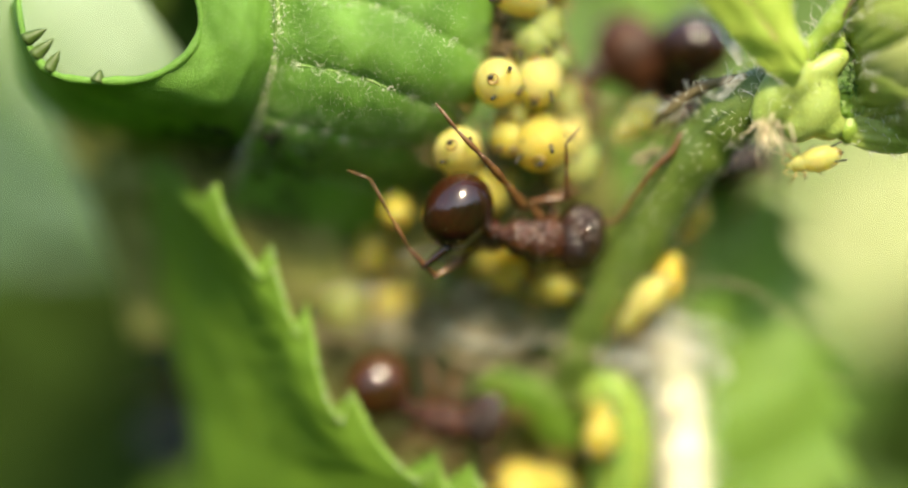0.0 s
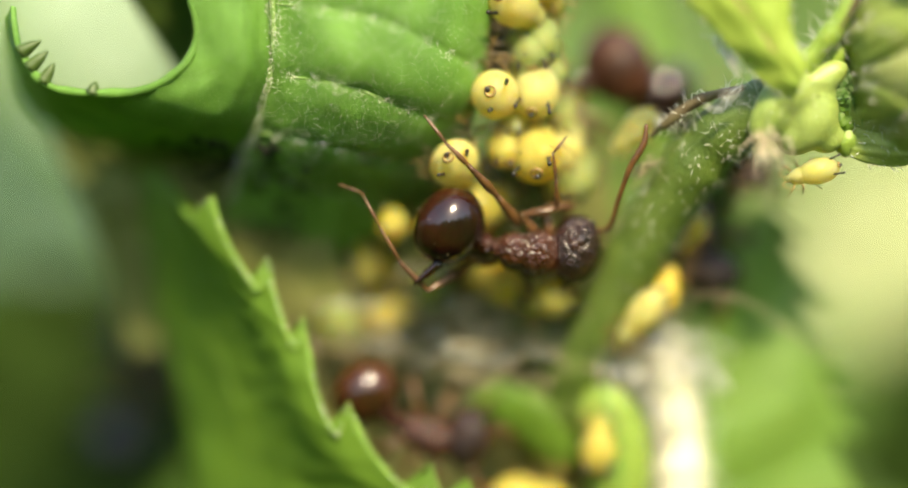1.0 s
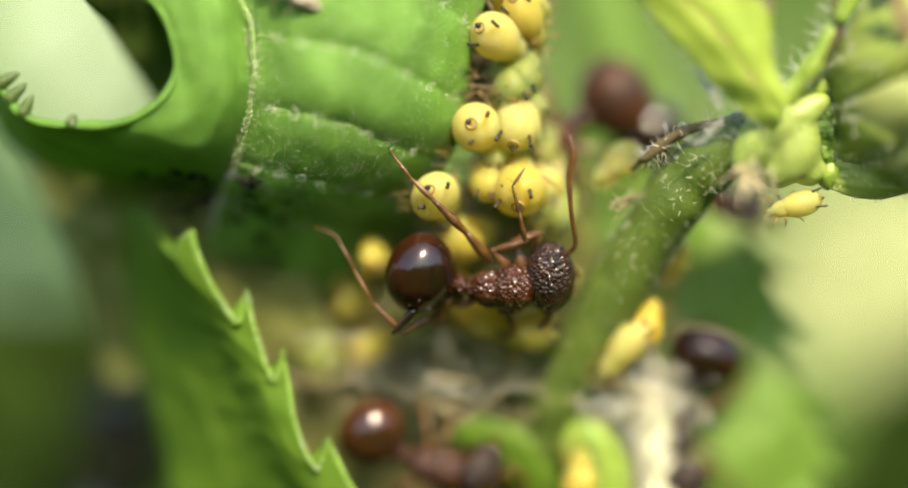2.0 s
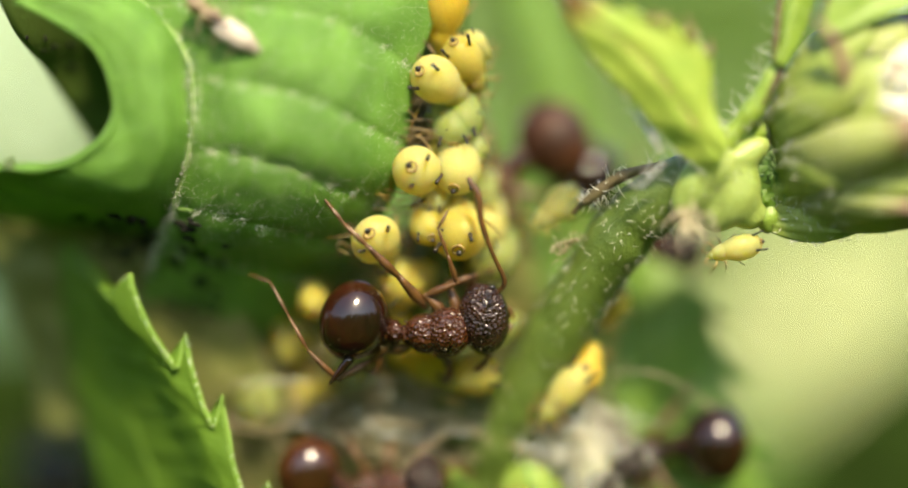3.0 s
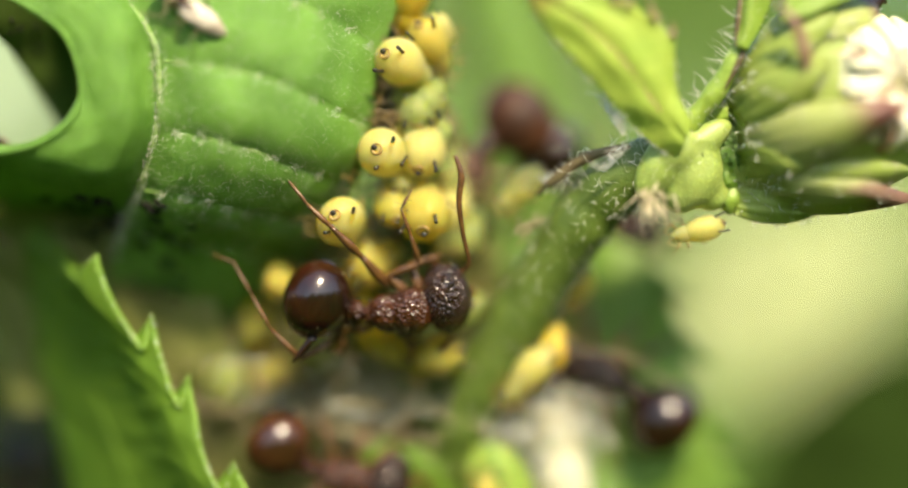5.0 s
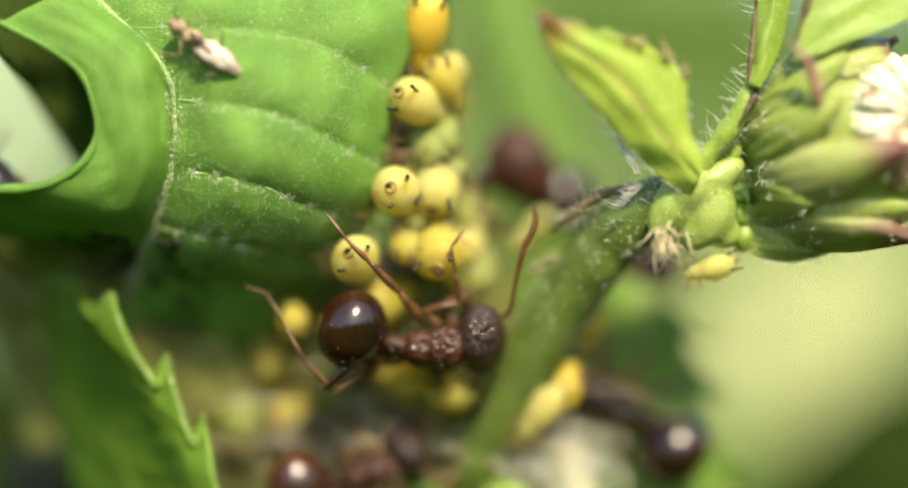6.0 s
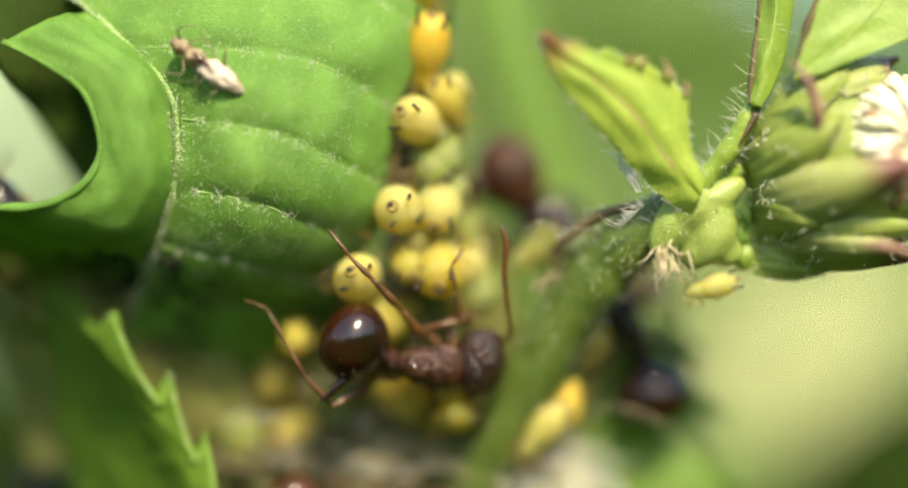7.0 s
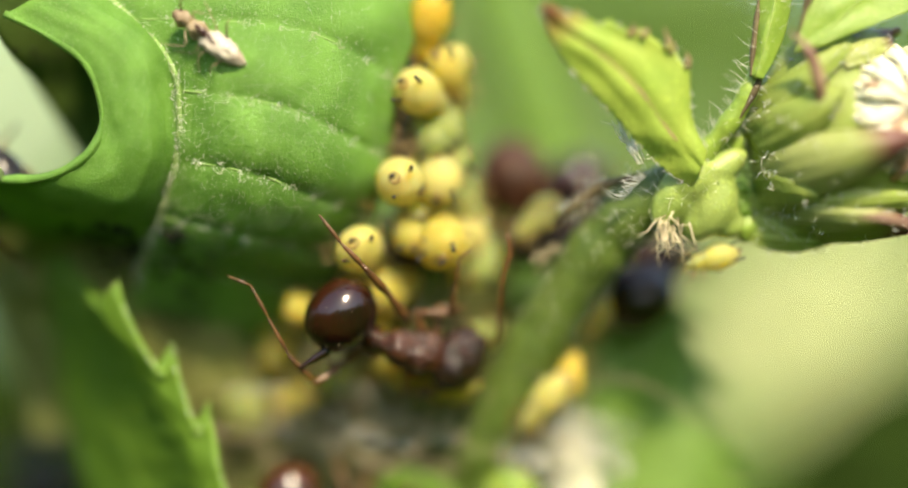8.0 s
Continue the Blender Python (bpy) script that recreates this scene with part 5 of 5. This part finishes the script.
RUNNER = [
    (0, 3.95, 2.92, 0.99, -82, 0, 0),
    (0.6, 4.08, 2.92, 1.14, -84, 0, 0),
    (0.8, 3.92, 2.90, -0.33, -92, 0, 0),
    (1, 4.03, 2.80, -1.39, -99, 0, 0),
    (1.2, 4.07, 2.80, -1.99, -102, 0, 0),
    (1.5, 4.04, 2.80, -2.94, -103, 0, 0),
    (1.7, 3.99, 2.80, -4.17, -103, 0, 0),
    (2, 3.97, 2.70, -5.96, -108, 0, 0),
    (2.3, 3.82, 2.70, -6.97, -137, 0, 0),
    (2.6, 4.10, 2.60, -6.53, -164, 0, 0),
    (2.8, 4.32, 2.60, -6.24, -167, 0, 0),
    (3, 4.73, 2.60, -5.75, -166, 0, 0),
    (3.2, 5.06, 2.60, -5.58, -157, 0, 0),
    (3.5, 5.24, 2.60, -5.48, -178, 0, 0),
    (3.8, 5.56, 2.60, -4.99, -228, 0, 0),
    (4, 5.34, 2.60, -4.05, -245, 0, 0),
    (4.5, 4.90, 2.60, -4.05, -225, 0, 0),
    (4.7, 4.83, 2.60, -4.04, -221, 0, 0),
    (5.2, 4.62, 2.60, -4.44, -207, 0, 0),
    (5.8, 4.58, 2.60, -4.61, -202, 0, 0),
    (6, 4.64, 2.60, -4.01, -215, 0, 0),
    (6.3, 5.31, 2.60, -3.68, -237, 0, 0),
    (6.5, 5.26, 2.60, -3.08, -244, 0, 0),
    (6.8, 5.33, 2.60, -1.77, -243, 0, 0),
    (7, 4.77, 2.60, -1.48, -243, 0, 0),
    (7.3, 4.83, 2.60, -1.27, -237, 0, 0),
    (7.6, 4.62, 2.60, -0.63, -227, 0, 0),
    (7.8, 4.34, 2.60, -0.22, -223, 0, 0),
    (8, 3.69, 2.60, -0.16, -216, 0, 0),
]
REARWARD = [
    (0, 0.64, 2.74, 1.54, 222, -25, 0),
    (0.6, 0.51, 2.74, 1.58, 221, -25, 0),
    (1, 0.35, 2.74, 1.55, 220, -25, 0),
    (1.5, 0.53, 2.74, 1.52, 220, -25, 0),
    (2.8, 1.06, 2.74, 1.54, 225, -25, 0),
    (3.2, 0.49, 2.74, 1.51, 220, -25, 0),
    (3.5, 0.69, 2.74, 1.02, 230, -25, 0),
    (3.8, 0.56, 2.74, 0.66, 225, -25, 0),
    (4, 0.08, 2.74, 1.55, 211, -25, 0),
    (4.5, 1.14, 2.74, 1.38, 237, -25, 0),
    (6, 0.31, 2.74, 1.64, 215, -25, 0),
    (6.5, 0.19, 2.74, 1.89, 215, -25, 0),
    (7, -0.02, 2.74, 1.91, 215, -25, 0),
    (7.3, -0.16, 2.74, 2.32, 197, -25, 0),
    (7.6, 0.30, 2.74, 4.07, 143, -25, 0),
    (8, -0.03, 2.74, 1.19, 209, -25, 0),
]
SIDE = [
    (0, 4.13, 4.35, 0.45, -47, 0, 0),
    (0.6, 3.97, 4.35, 0.48, -50, 0, 0),
    (1.5, 4.43, 4.35, 0.29, -45, 0, 0),
    (2.8, 4.36, 4.35, 0.35, -44, 0, 0),
    (3.5, 4.34, 4.35, 0.36, -42, 0, 0),
    (4.5, 4.29, 4.35, 0.45, -47, 0, 0),
    (6, 4.30, 4.35, 0.37, -40, 0, 0),
    (7, 3.88, 4.35, 0.03, -44, 0, 0),
    (8, 4.61, 4.35, 0.41, -44, 0, 0),
]
FAR = [
    (0, -10.75, 8.75, -7.16, 78, 0, 0),
    (0.6, -12.21, 8.75, -6.52, 74, 0, 0),
    (1, -12.10, 8.75, -6.68, 75, 0, 0),
    (1.5, -12.14, 8.75, -7.51, 77, 0, 0),
    (3, -12.12, 8.75, -8.20, 76, 0, 0),
    (8, -12.12, 8.75, -8.20, 76, 0, 0),
]
CURL = [
    (0, -19.91, 0.40, 1.21, 7, 0, 0),
    (3.5, -16.91, 0.40, 1.20, 4, 0, 0),
    (4.2, -13.25, 0.40, 1.09, 5, 0, 0),
    (4.6, -13.20, 0.40, 1.11, 6, 0, 0),
    (6.5, -13.17, 0.40, 1.14, 7, 0, 0),
    (8, -13.14, 0.40, 1.12, 6, 0, 0),
]


def step(leg, k, rows, swing, rate):
    """A leg that swings about its root."""
    o = leg.location.copy()
    walk(leg, [(t, Matrix.Translation(o) @ Matrix.Rotation(radians(swing * g * math.sin(rate * t + 3.14 * (k % 2) + 0.5 * k)), 4, "Z")
                @ Matrix.Rotation(radians(0.4 * swing * g * math.cos(rate * t + 3.14 * (k % 2))), 4, "X")) for t, g in rows])


def motions():
    for who, rows in ((worker, WORKER), (lower_ant, LOWER), (runner, RUNNER), (rear_ant, REARWARD), (side_ant, SIDE), (far_ant, FAR), (curl_ant, CURL)):
        walk(who, [(t, facing(*place, turn, tilt, roll_)) for t, *place, turn, tilt, roll_ in rows])
    o = worker_head.location.copy()
    walk(worker_head, [(t, Matrix.Translation(o) @ pose(0, 0, 0, 0, 0, a)) for t, a in
                       ((0, -8), (0.5, -8), (1, -8), (1.5, -4), (2.2, -3), (3, -2), (3.5, 3), (4, 12), (4.5, 0), (5.2, 0), (6, -3), (6.5, -4), (7, -10), (7.5, -16), (8, -20))])
    feeler = next(o for o in worker_head.children if o.name.startswith("antenna"))
    o = Vector((0.67, 0.92, 0.10)) * MM
    walk(feeler, [(t, Matrix.Translation(o) @ pose(0, 0, 0, 0, 0, a) @ Matrix.Translation(-o)) for t, a in
                  ((0, -34), (0.5, -38), (1, -20), (1.5, -18), (2.2, -8), (3, 0), (3.5, 0), (4, 6), (4.5, -8), (5.2, -15), (6, -26), (6.5, -24), (7, 5), (7.5, 14), (8, 16))])
    o = lower_head.location.copy()
    walk(lower_head, [(t, Matrix.Translation(o) @ pose(0, 0, 0, 0, 0, 12 * math.sin(2.1 * t))) for t in (0, 0.5, 1, 1.5, 2.2, 3, 3.5, 4, 4.5, 5.2, 6, 6.5, 7, 7.5, 8)])
    o = rear_head.location.copy()
    walk(rear_head, [(t, Matrix.Translation(o) @ pose(0, 0, 0, 0, 0, 14 * math.sin(2.6 * t + 1))) for t in (0, 0.5, 1, 1.5, 2.2, 3, 3.5, 4, 4.5, 5.2, 6, 6.5, 7, 7.5, 8)])
    for k, leg in enumerate(runner_legs):
        step(leg, k, [(0.1 * i, 1.0 if 4 < i < 40 or i > 60 else 0.4) for i in range(81)], 18, 14)
    for k, leg in enumerate(lower_legs):
        step(leg, k, [(0.4 * i, 1.0) for i in range(21)], 6, 3)
    # the hind and middle feet stay planted while the body turns
    for leg in worker_legs[:2]:
        o = leg.location.copy()
        walk(leg, [(t, Matrix.Translation(o) @ pose(0, 0, 0, 0, 0, -0.9 * (turn + 1))) for t, _, _, _, turn, _, _ in WORKER])
    for k, leg in enumerate(worker_legs[3:]):
        step(leg, k, [(0.4 * i, 1.0) for i in range(21)], 3, 3)


motions()
